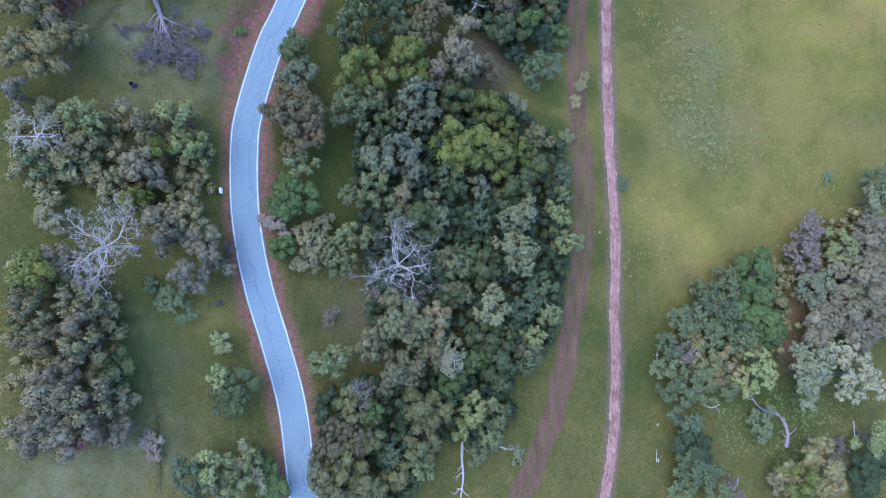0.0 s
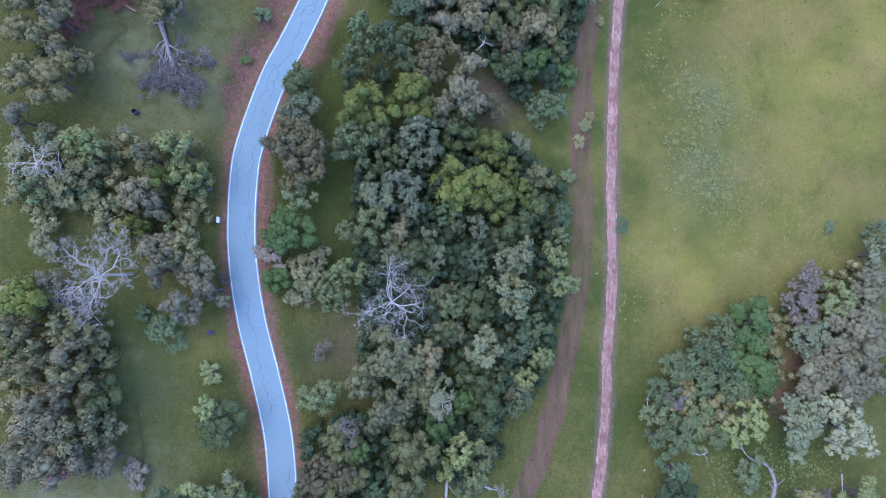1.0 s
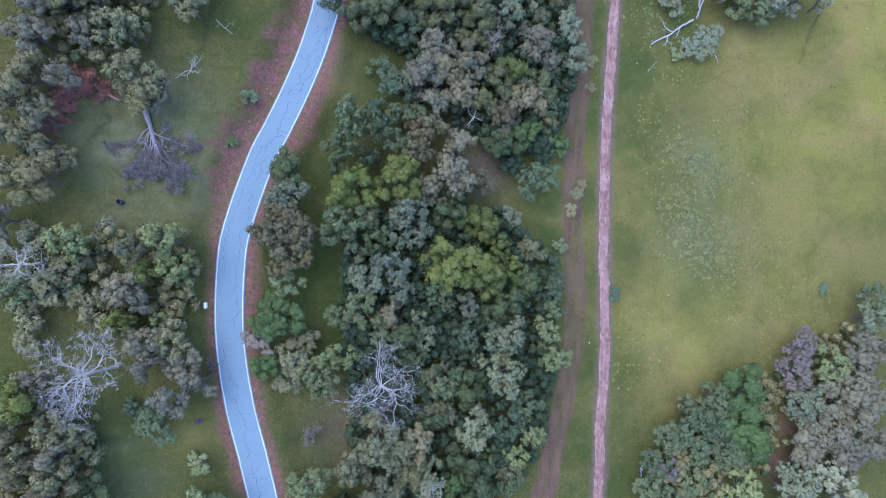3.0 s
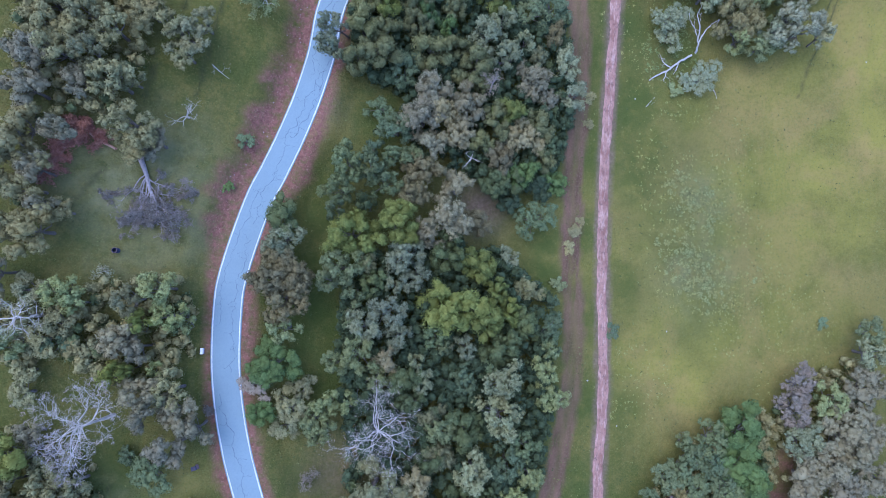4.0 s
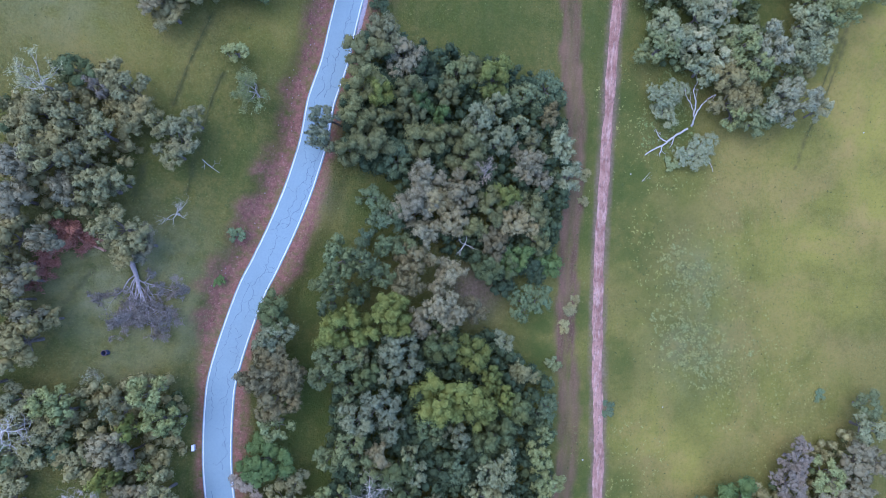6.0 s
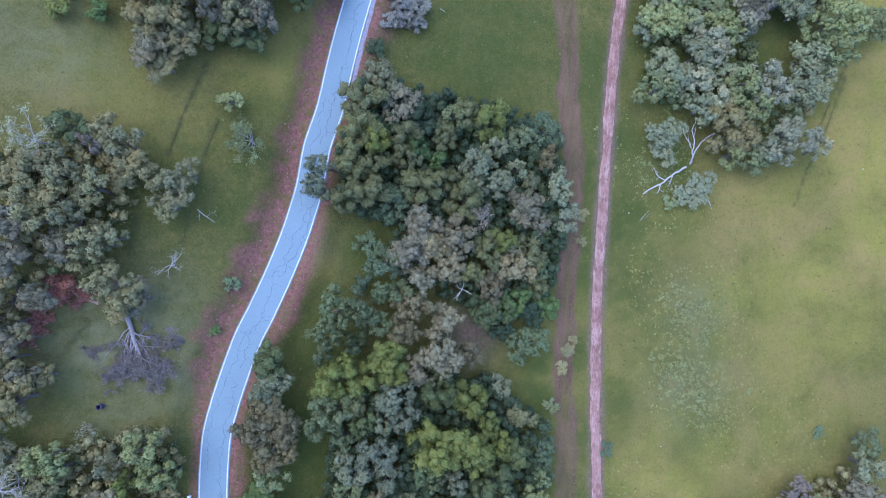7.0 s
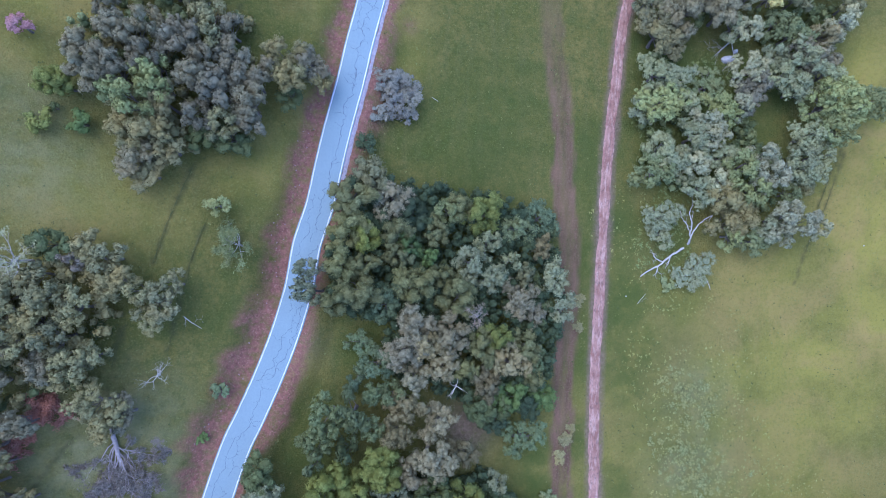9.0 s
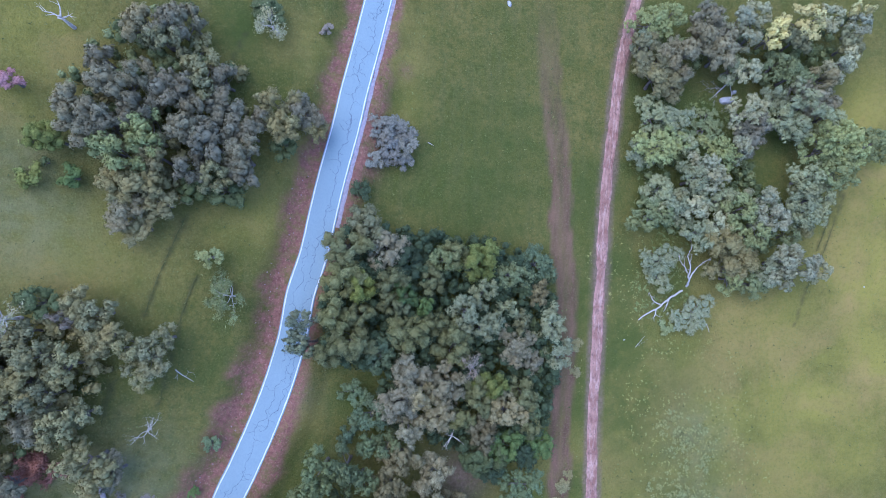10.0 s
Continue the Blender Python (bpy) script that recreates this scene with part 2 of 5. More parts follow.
def build_ground():
    far = np.array([160, 220, 350, 600, 1100, 1900, 3000.0])
    gx = np.concatenate([-far[::-1], np.arange(-108, 128, 0.7), far + 30])
    gy = np.concatenate([-far[::-1], np.arange(-66, 168, 0.7), far + 80])
    X, Y = np.meshgrid(gx, gy)
    x, y = X.ravel(), Y.ravel()
    z = ground_z(x, y)
    inside = (np.abs(x) < 140) & (y > -80) & (y < 180)
    rough = np.zeros_like(z)
    for n in np.nonzero(inside)[0]:
        rough[n] = noise.noise((x[n] * 0.35, y[n] * 0.35, 0)) * 0.10 + noise.noise((x[n] * 0.09, y[n] * 0.09, 5)) * 0.3
    d, side, w = near_line(ROAD_LINE, x, y)
    z = z + rough * ease((d - 3.5) / 4) * ease((near_line(PATH_LINE, x, y)[0] - 1.3) / 2)
    nx, ny = len(gx), len(gy)
    i, j = np.meshgrid(np.arange(nx - 1), np.arange(ny - 1))
    a = (j * nx + i).ravel()
    me = bpy.data.meshes.new("ground")
    me.from_pydata(np.stack([x, y, z], 1).tolist(), [], np.stack([a, a + 1, a + nx + 1, a + nx], 1).tolist())
    me.polygons.foreach_set("use_smooth", np.ones(len(me.polygons), bool))
    masks = {}
    wob = np.array([noise.noise((px * 0.3, py * 0.3, 9)) for px, py in zip(x * inside, y * inside)])
    wide = np.where(side < 0, RED_LEFT(y), RED_RIGHT(y))
    dt, _, _ = near_line(TRACK_LINE, x, y)
    masks["redsoil"] = inside * (1 - ease((d - 2.4 - wide * (1 + wob * 0.8)) / (1.2 + wide * 0.3)))
    masks["trodden"] = inside * TRACK_WEAR(y) * (1 - ease((dt - 1.6 - wob * 0.6) / 0.8)) * (1 - 0.4 * np.exp(-(dt / 0.6) ** 2))
    dp, _, _ = near_line(PATH_LINE, x, y)
    masks["bare"] = 0.8 * (1 - ease((dp - 1.1 - wob * 0.4) / 1.0))
    for points in RUTS:
        dr, _, _ = near_line(smooth_line(points, 6), x, y)
        ends = (y > points[0][1]) & (y < points[-1][1])
        masks["rut"] = np.maximum(masks.get("rut", 0), ends * (1 - ease((dr - 0.05 - wob * 0.15) / 0.4)))
    masks["bare"] = np.maximum(masks["bare"], blobs(x, y, BARE))
    masks["redsoil"] = np.maximum(masks["redsoil"], blobs(x, y, REDDISH))
    masks["dry"] = blobs(x, y, DRY)
    masks["lush_shade"] = blobs(x, y, LUSH_SHADE)
    masks["pale"] = blobs(x, y, PALE_HAZE)
    for name, v in masks.items():
        me.attributes.new(name, "FLOAT", "POINT").data.foreach_set("value", v.astype(np.float32))
    me.materials.append(GROUND)
    return tagged(new("ground", me), "grassy hillside meadow with dry and reddish bare patches", "ground", kind="structure")


RUTS = [[(72.0, 70.2), (73.7, 76.5), (76.7, 83.4), (80.4, 95.8)], [(-41.2, -28.2), (-42.3, -17.7), (-43.8, -11.1), (-45.7, -2.7)], [(-53.6, 34.3), (-51.5, 38.5), (-48.0, 44.2)], [(-43.9, 53.9), (-42.7, 59.5)], [(-44.2, 54.6), (-42.4, 60.1)], [(-39.4, 69.0), (-37.6, 75.6), (-34.7, 84.1)], [(75.7, 84.8), (78.1, 92.0), (81.0, 99.7)], [(-29.9, 107.9), (-28.2, 112.6)], [(-37.2, 56.2), (-34.7, 69.7), (-33.0, 75.4)]]
BARE = [(8, 43, 4.6, 0.8), (-14, -3, 5.7, 0.4), (-20, 57, 3.3, 0.6), (-41, -10, 2.5, 0.2)]
REDDISH = [(-9.8, 97, 2.6, 0.9), (-8.6, 101, 2.2, 0.8), (-9.6, 93.5, 2.0, 0.8), (73, -3, 3.2, 0.9), (70, -10, 3.6, 0.9), (-28, 12, 1.8, 0.9), (-4, 111, 1.3, 0.6)]
DRY = [(88, 80, 16, 0.9), (92, 96, 15, 0.9), (90, 64, 14, 0.9), (84, 110, 9, 0.8), (59, 38, 34.5, 0.66), (70, 53, 34.0, 0.66), (77, 55, 10.6, 0.8), (85, 47, 10.7, 0.7), (44, 16, 12.2, 0.8), (59, 23, 10.3, 0.8), (81, 65, 12.7, 0.6), (72, 64, 11.3, 0.6), (59, 73, 6.7, 0.6), (64, 63, 8.7, 0.6), (82, 57, 12.2, 0.7), (51, 11, 6.7, 0.9), (-20, 55, 3.7, 0.7), (-5, 119, 4.5, 0.4), (-5, 112, 4.5, 0.4), (-3, 105, 3.5, 0.35), (-19, 112, 5, 0.4), (-20, 96, 4, 0.45), (-26, 84, 7, 0.35), (-44, 78, 9, 0.4), (-36, -3, 3.5, 0.5), (-53, 107, 6.9, 0.6), (-54, 96, 4.5, 0.5), (-49, 76, 9.3, 0.4)]
# Greener grass; beside and under the woods these blobs also paint tree shade.
LUSH_SHADE = [(45, 110, 8, 0.9), (52, 100, 10, 0.9), (61, 108, 8, 0.9), (46, 92, 8, 0.8), (62, 95, 8, 0.8), (47, 77, 5, 0.8), (29, 40, 5, 0.9), (29, 8, 5, 0.9), (28, -6, 5, 0.8), (22, 2, 4, 0.8), (23, 56, 4, 0.9), (-18, 22, 7.5, 1.0), (-17, 30, 6.5, 1.0), (-18, 38, 5, 0.8), (20, 32, 5, 1.0), (21, 38, 4, 0.9), (24, 20, 4, 0.8), (23, 8, 4, 0.8), (-17, 12, 5, 0.8), (-10, 56, 5, 0.9), (45, 42, 12.0, 0.55), (56, 34, 12.0, 0.5), (47, 60, 9.0, 0.5), (10, 91, 13.1, 0.62), (11, 101, 12.9, 0.62), (36, -12, 7.5, 0.8), (66, -21, 11.1, 1.0), (39, 54, 9.7, 0.8), (37, 67, 6.5, 0.9), (-29, 113, 4.3, 1.0), (-60, 10, 4.8, 0.3), (-45, -14, 5.0, 0.7), (29, 25, 6.5, 0.8), (28, 56, 6.4, 0.8), (29, 74, 7.4, 0.8), (28, 92, 8.2, 0.8), (38, 75, 8.4, 0.6), (-44, -9, 7.6, 0.9), (-46, -1, 5.9, 0.8), (-17, -4, 5.6, 0.8), (-21, 18, 5.6, 0.8), (-31, 18, 5.4, 0.5), (52, 110, 4.3, 1.0), (67, 106, 4.3, 0.9), (69, 121, 6.5, 0.8), (35, 80, 6.5, 0.9), (38, 53, 6.5, 0.8), (37, 31, 5.5, 0.8), (37, 8, 5.5, 0.7), (37, 64, 6.5, 0.8), (-32, 65, 7.9, 0.4), (-31, 61, 6.2, 0.5)]
# Paler grass; the first blobs left of the road also paint in haze.
PALE_HAZE = [(-47, 41, 7, 0.9), (-41, 46, 7, 0.7), (-39, 36, 7, 0.6), (-44, 30, 6, 0.5), (-46, -8, 6, 0.8), (-44, -22, 7, 0.8), (52, 48, 6.8, 0.6), (52, 34, 8.0, 0.7), (-48, -10, 5.0, 0.7), (-53, -26, 8.7, 0.9), (-54, 82, 7.8, 0.5), (-54, 90, 4.5, 0.5), (-52, 81, 6.1, 0.2), (-50, 40, 5.0, 0.5), (-50, 41, 4.9, 0.6), (-50, 51, 4.8, 0.4)]


def RED_LEFT(y):
    return np.interp(y, [-60, -25, -5, 10, 20, 30, 38, 45, 55, 65, 75, 90, 105, 130], [0.5, 0.6, 0.9, 0.4, 0.3, 0.8, 2.8, 3.5, 3.3, 2.6, 2.0, 2.6, 1.8, 1.2])


def RED_RIGHT(y):
    return np.interp(y, [-60, -25, -5, 10, 20, 30, 38, 45, 55, 65, 75, 90, 105, 130], [0.4, 0.5, 0.6, 1.0, 1.6, 0.6, 0.5, 2.0, 1.2, 0.8, 0.6, 2.0, 2.0, 0.6])


def TRACK_WEAR(y):
    return np.interp(y, [-60, -20, 0, 8, 20, 34, 44, 60, 75, 95, 115, 130], [1.0, 1.0, 0.95, 0.7, 0.7, 1.0, 1.0, 0.9, 0.85, 0.85, 0.45, 0.0])


CRACKS = [(60, 85, -0.3, 0.05), (88, 110, 0.9, 0.05), (96, 118, -0.9, 0.045), (112, 140, 0.2, 0.05), (128, 150, 0.9, 0.06), (138, 158, -0.6, 0.05), (150, 180, 0.3, 0.07), (176, 200, 0.6, 0.07), (196, 226, 0.1, 0.07), (186, 192, -1.2, 0.05), (205, 216, -0.9, 0.05), (34, 52, 0.8, 0.05), (40, 48, 0.1, 0.07)]

ground = build_ground()


def ribbon(line, offsets, lift, jitter=0.0, seed=0):
    """A strip along a line in plan, draped on the land; offsets across it (+ right) with a height each."""
    rnd = random.Random(seed)
    t = np.gradient(line, axis=0)
    t /= np.linalg.norm(t, axis=1)[:, None]
    nrm = np.stack([t[:, 1], -t[:, 0]], 1)
    verts, faces, k = [], [], len(offsets)
    centre = ground_z(line[:, 0], line[:, 1])
    for i, (p, n) in enumerate(zip(line, nrm)):
        for j, (o, h) in enumerate(offsets):
            edge = jitter if j in (0, k - 1) else 0
            q = p + n * (o + rnd.uniform(-edge, edge))
            verts.append((q[0], q[1], (centre[i] if lift is None else at_ground(q[0], q[1]) + lift) + h))
    for i in range(len(line) - 1):
        for j in range(k - 1):
            a = i * k + j
            faces.append((a, a + 1, a + k + 1, a + k))
    return verts, faces


RUTEARTH = plain_material("dark_rutted_earth", (0.062, 0.068, 0.020), (0.100, 0.096, 0.032), 0.7, 0.95, 0.03)
for n, points in enumerate(RUTS):
    part("wheel_rut", *ribbon(smooth_line(points, 14), [(-0.06, 0.0), (0.0, 0.01), (0.06, 0.0)], 0.05, 0.06, 70 + n), RUTEARTH, ground, "dark worn wheel rut in the grass")

# ---- road ----
H = ROAD_HALF
road = part("road", *ribbon(ROAD_LINE, [(-H - 0.15, -0.12), (-H, 0.10), (0, 0.16), (H, 0.10), (H + 0.15, -0.12)], None), ASPHALT)
tagged(road, "narrow pale blue-grey asphalt road with worn cracks", "road", kind="structure")
for off in (-H + 0.2, H - 0.2):
    part("edge_line", *ribbon(ROAD_LINE, [(off - 0.085, 0.118), (off + 0.085, 0.118)], None, 0.03, 3), PAINT, road, "worn white painted edge line")


def crack(start, stop, offset, width, seed, branch=0.25):
    """A wandering crack between two places along the road, with short side branches."""
    rnd = random.Random(seed)
    verts, faces = [], []
    t = np.gradient(ROAD_LINE, axis=0)
    length = np.concatenate([[0], np.cumsum(np.hypot(*np.diff(ROAD_LINE, axis=0).T))])
    centre = ground_z(ROAD_LINE[:, 0], ROAD_LINE[:, 1])

    def place(s, o):
        p = np.array([np.interp(s, length, ROAD_LINE[:, k]) for k in (0, 1)])
        d = np.array([np.interp(s, length, t[:, k]) for k in (0, 1)])
        d /= np.linalg.norm(d)
        return (p[0] + d[1] * o, p[1] - d[0] * o, float(np.interp(s, length, centre)) + 0.165 - 0.06 * abs(o) / H + 0.006), d

    def strip(path):
        base = len(verts)
        for n, (s, o, w) in enumerate(path):
            (x, y, z), d = place(s, o)
            a, b = path[max(n - 1, 0)], path[min(n + 1, len(path) - 1)]
            ds, do = b[0] - a[0], b[1] - a[1]
            r = math.hypot(ds, do) or 1
            px, py = (-do / r) * d[0] + (ds / r) * d[1], (-do / r) * d[1] - (ds / r) * d[0]
            verts.append((x + px * w, y + py * w, z))
            verts.append((x - px * w, y - py * w, z))
            if n:
                k = base + 2 * n
                faces.append((k - 2, k - 1, k + 1, k))

    s, o, main = start, offset, []
    while s < stop:
        o += rnd.gauss(0, 0.22) + (offset - o) * 0.12
        o = max(-H + 0.5, min(H - 0.5, o))
        main.append((s, o, width * rnd.uniform(0.4, 1.1)))
        if rnd.random() < branch:
            sgn, q, r = rnd.choice((-1, 1)), s, o
            side = [(q, r, width * 0.6)]
            for _ in range(rnd.randint(2, 6)):
                q, r = q + rnd.uniform(-0.35, 0.35), r + sgn * rnd.uniform(0.15, 0.4)
                if abs(r) > H - 0.4:
                    break
                side.append((q, r, width * rnd.uniform(0.3, 0.6)))
            if len(side) > 2:
                strip(side)
        s += rnd.uniform(0.2, 0.6)
    strip(main)
    part("crack", verts, faces, CRACK, road, "dark branching crack in the asphalt")


for n, (s0, s1, off, w) in enumerate(CRACKS):
    crack(s0, s1, off, w * 0.62, 40 + n)

# ---- gravel shoulder along the upper stretch ----
upper = ROAD_LINE[(ROAD_LINE[:, 1] > 84) & (ROAD_LINE[:, 1] < 128)]
part("shoulder", *ribbon(upper, [(H + 0.05, 0.02), (H + 0.5, 0.05), (H + 1.0, -0.06)], None, 0.12, 9), SHOULDER, road, "strip of pale lilac-grey gravel")

# ---- dirt path ----
dense_path = smooth_line(PATH_LINE, 3)


def worn_strip(line, half, lift):
    """The trodden path: two worn wheel lines, with edges that wander in and out."""
    verts, faces = [], []
    t = np.gradient(line, axis=0)
    t /= np.linalg.norm(t, axis=1)[:, None]
    shape = [(-1.0, -0.06), (-0.66, 0.04), (-0.34, 0.0), (0, 0.05), (0.34, 0.0), (0.66, 0.04), (1.0, -0.06)]
    k = len(shape)
    for i, (p, d) in enumerate(zip(line, t)):
        for j, (o, h) in enumerate(shape):
            wander = noise.noise((p[0] * 0.2 + 7 * (o > 0), p[1] * 0.22, 3)) * 0.3 + noise.noise((p[1] * 0.9, 5 * (o > 0), 8)) * 0.18
            q = o * half * (1 + wander)
            x, y = p[0] + d[1] * q, p[1] - d[0] * q
            verts.append((x, y, at_ground(x, y) + lift + h))
            if i and j:
                a = i * k + j
                faces.append((a - k - 1, a - k, a, a - 1))
    return verts, faces


dirt_path = part("dirt_path", *worn_strip(dense_path, 0.98, 0.06), PATH)
tagged(dirt_path, "pinkish gravel walking path worn through the meadow", "path", kind="structure")


# ---- plants ----
def tube(verts, faces, pts, radii, sides=5):
    base = len(verts)
    for i, (p, r) in enumerate(zip(pts, radii)):
        d = (pts[min(i + 1, len(pts) - 1)] - pts[max(i - 1, 0)]).normalized()
        a = d.orthogonal().normalized()
        b = d.cross(a)
        for k in range(sides):
            w = 2 * math.pi * k / sides
            verts.append(tuple(p + (a * math.cos(w) + b * math.sin(w)) * r))
        if i:
            q = base + i * sides
            for k in range(sides):
                k2 = (k + 1) % sides
                faces.append((q - sides + k, q - sides + k2, q + k2, q + k))
    faces.append(tuple(range(base + (len(pts) - 1) * sides, base + len(pts) * sides)))


def limb(rnd, verts, faces, start, way, length, radius, depth, bend=0.25, kids=(2, 4), rise=0.12, keep=0.62, flat=0.0):
    """A crooked tapering limb that forks into smaller ones. Returns the tips."""
    n = 5 if depth else 4
    pts, radii, p, d, tips = [Vector(start)], [radius], Vector(start), Vector(way).normalized(), []
    for i in range(n):
        d = (d + Vector((rnd.gauss(0, bend), rnd.gauss(0, bend), rnd.gauss(0, bend * 0.7) + rise))).normalized()
        if flat:
            d.z *= 1 - flat
        p = p + d * (length / n)
        pts.append(p.copy())
        radii.append(radius * (1 - 0.72 * (i + 1) / n))
        if depth and i >= 1:
            for _ in range(rnd.randint(*kids) if i == n - 1 else rnd.randint(0, kids[0])):
                side = Vector((rnd.gauss(0, 1), rnd.gauss(0, 1), rnd.gauss(0, 0.5))).normalized()
                tips += limb(rnd, verts, faces, p, d + side * 0.95, length * keep * rnd.uniform(0.7, 1.1), max(radii[-1] * 0.8, radius * 0.3), depth - 1, bend, kids, rise, keep, flat)
    tube(verts, faces, pts, radii, 6 if radius > 0.15 else 4)
    return tips + pts[2:] if depth < 2 else tips + [p]


CORE_V, CORE_F = [], []
bm = bmesh.new()
bmesh.ops.create_icosphere(bm, subdivisions=1, radius=1)
CORE_V = np.array([v.co[:] for v in bm.verts])
CORE_F = np.array([[v.index for v in f.verts] for f in bm.faces])
bm.free()


CROWN = {  # puff radii, puffs for each square metre of plan, leaf half length, core, lobe width, normal scatter
    "dense": ((0.62, 1.15), 1.8, (0.115, 0.205), 0.80, (0.30, 0.46), 0.26),
    "open": ((0.34, 0.66), 3.8, (0.095, 0.175), 0.52, (0.26, 0.42), 0.40),
    "fuzzy": ((0.42, 0.74), 3.3, (0.085, 0.16), 0.74, (0.36, 0.54), 0.34),
}


def crown_mesh(name, R, h, style, seed):
    """A crown of leafy puffs gathered into lobes, one for each main limb, with an uneven outline and valleys between them."""
    g = np.random.default_rng(seed)
    size, many, leaf, solid, broad, scatter = CROWN[style]
    grow = min(1.0, 0.6 + R / 9)
    size = (size[0] * grow, size[1] * grow)
    lobes, ph = [], g.uniform(0, 6.3, 3)
    for _ in range(500):
        if len(lobes) >= 4 + int(R * 1.6):
            break
        a, rr = g.uniform(0, 6.283), math.sqrt(g.uniform(0, 1))
        edge = 1 + 0.15 * math.sin(2 * a + ph[0]) + 0.13 * math.sin(3 * a + ph[1]) + 0.06 * math.sin(5 * a + ph[2])
        wide = R * g.uniform(*broad)
        c = np.array([rr * math.cos(a) * (R * edge - wide), rr * math.sin(a) * (R * edge - wide), h * (1 - 0.30 * rr ** 2 - g.uniform(0, 0.17)) - wide])
        if all(np.hypot(*(c - o)[:2]) > 0.66 * (wide + w) * g.uniform(0.75, 1) for o, w in lobes):
            lobes.append((c, wide))
    total = many * R * R / grow ** 2
    share = sum(w * w for _, w in lobes)
    puffs = []
    for lobe, wide in lobes:
        want, made = int(total * wide * wide / share) + 2, 0
        for _ in range(want * 6):
            if made >= want:
                break
            d = g.normal(0, 1, 3) + (0, 0, 0.5)
            d /= np.linalg.norm(d)
            if d[2] < -0.4:
                continue
            q = g.uniform(*size)
            c = lobe + d * (1, 1, 0.9) * max(wide - q * 0.55, 0.15) * g.uniform(0.82, 1.05)
            c[2] = max(c[2], 0.14 * h + q * 0.4)
            if all(np.linalg.norm(c - o) > 0.5 * (q + s) for o, s, _ in puffs):
                puffs.append((c, q, d))
                made += 1
    V, N, faces, nv = [], [], [], 0

    def add(points, normals, tris):
        nonlocal nv
        V.append(points)
        N.append(normals)
        faces.extend((tris + nv).tolist())
        nv += len(points)

    for c, w in lobes:
        add(c + CORE_V * w * solid * 0.86 * (1, 1, 0.9) * g.uniform(0.88, 1.05, (len(CORE_V), 1)), CORE_V, CORE_F)
    for c, q, out in puffs:
        add(c + CORE_V * q * {"dense": 0.74, "open": 0.5, "fuzzy": 0.64}[style] * g.uniform(0.78, 1.12, (len(CORE_V), 1)), CORE_V + out * 0.6, CORE_F)
        n = int({"dense": 118, "open": 150, "fuzzy": 140}[style] * q * q + 18)
        d = g.normal(0, 1, (n, 3))
        d[:, 2] += 0.75
        d /= np.linalg.norm(d, axis=1)[:, None]
        lump = 1 + 0.16 * np.sin(d @ g.normal(0, 3, 3) + g.uniform(0, 6)) + 0.13 * np.sin(d @ g.normal(0, 7, 3)) + 0.08 * np.sin(d @ g.normal(0, 12, 3))
        p = c + d * (q * lump * g.uniform(0.78, 1.10, n))[:, None] * g.uniform(0.82, 1.22, 3)
        nr = d + g.normal(0, scatter, (n, 3))
        nr /= np.linalg.norm(nr, axis=1)[:, None]
        u = np.cross(nr, g.normal(0, 1, (n, 3)))
        u /= np.linalg.norm(u, axis=1)[:, None] + 1e-9
        w = np.cross(nr, u)
        lu = g.uniform(*leaf, (n, 1))
        lw = lu * g.uniform(0.6, 0.95, (n, 1))
        bend = nr * lu * 0.25
        add(np.stack([p - u * lu - bend, p + u * lu - w * lw - bend, p + u * lu * 0.4 + w * lw], 1).reshape(-1, 3), np.repeat(d * 0.8 + out * 0.55 + nr * 0.55, 3, 0), np.arange(n * 3).reshape(-1, 3))
    me = bpy.data.meshes.new(name)
    me.from_pydata(np.vstack(V).tolist(), [], faces)
    me.polygons.foreach_set("use_smooth", np.ones(len(me.polygons), bool))
    N = np.vstack(N)
    me.normals_split_custom_set_from_vertices((N / np.linalg.norm(N, axis=1)[:, None]).tolist())
    me.materials.append(LEAF["olive"])
    return me, [Vector(c) for c, _, _ in puffs]


def trunk_mesh(name, tips, R, h, seed):
    """A tapered, slightly leaning trunk with limbs that reach into the puffs of the crown."""
    rnd = random.Random(seed)
    verts, faces = [], []
    fork = Vector((rnd.uniform(-0.3, 0.3), rnd.uniform(-0.3, 0.3), h * 0.3))
    r0 = 0.05 * h ** 0.5 * (1 + R * 0.16)
    tube(verts, faces, [Vector((0, 0, -0.9)), Vector((0, 0, 0.05)), fork * 0.5 + Vector((0.08, 0, 0)), fork], [r0 * 1.7, r0 * 1.35, r0, r0 * 0.9], 7)
    for tip in rnd.sample(tips, min(len(tips), int(4 + R * 2))):
        mid = fork.lerp(tip, 0.5) + Vector((rnd.gauss(0, 0.3), rnd.gauss(0, 0.3), -0.12 * h * rnd.random()))
        tube(verts, faces, [fork, mid, tip], [r0 * 0.55, r0 * 0.3, r0 * 0.08], 4)
    me = bpy.data.meshes.new(name)
    me.from_pydata(verts, [], faces)
    me.materials.append(BARK)
    return me


SIZES = {"s": (1.7, 4.2), "m": (3.2, 8.2), "l": (4.8, 10.6)}
FORMS = {}
for s, style in enumerate(CROWN):
    for size, (R, h) in SIZES.items():
        for v in range(4):
            seed = 100 + 37 * v + ord(size) + 500 * s
            me, tips = crown_mesh("crown", R, h, style, seed)
            FORMS[style, size, v] = (me, trunk_mesh("trunk", tips, R, h, seed))
STYLE = {k: "open" for k in ("blue", "drab", "mist", "fern", "sage", "pale", "silver", "teal", "lime", "lilac", "pink", "cream")} | {k: "fuzzy" for k in ("ash", "brown", "grey", "tan", "dull")}
COUNT = [0]
STANDING = []


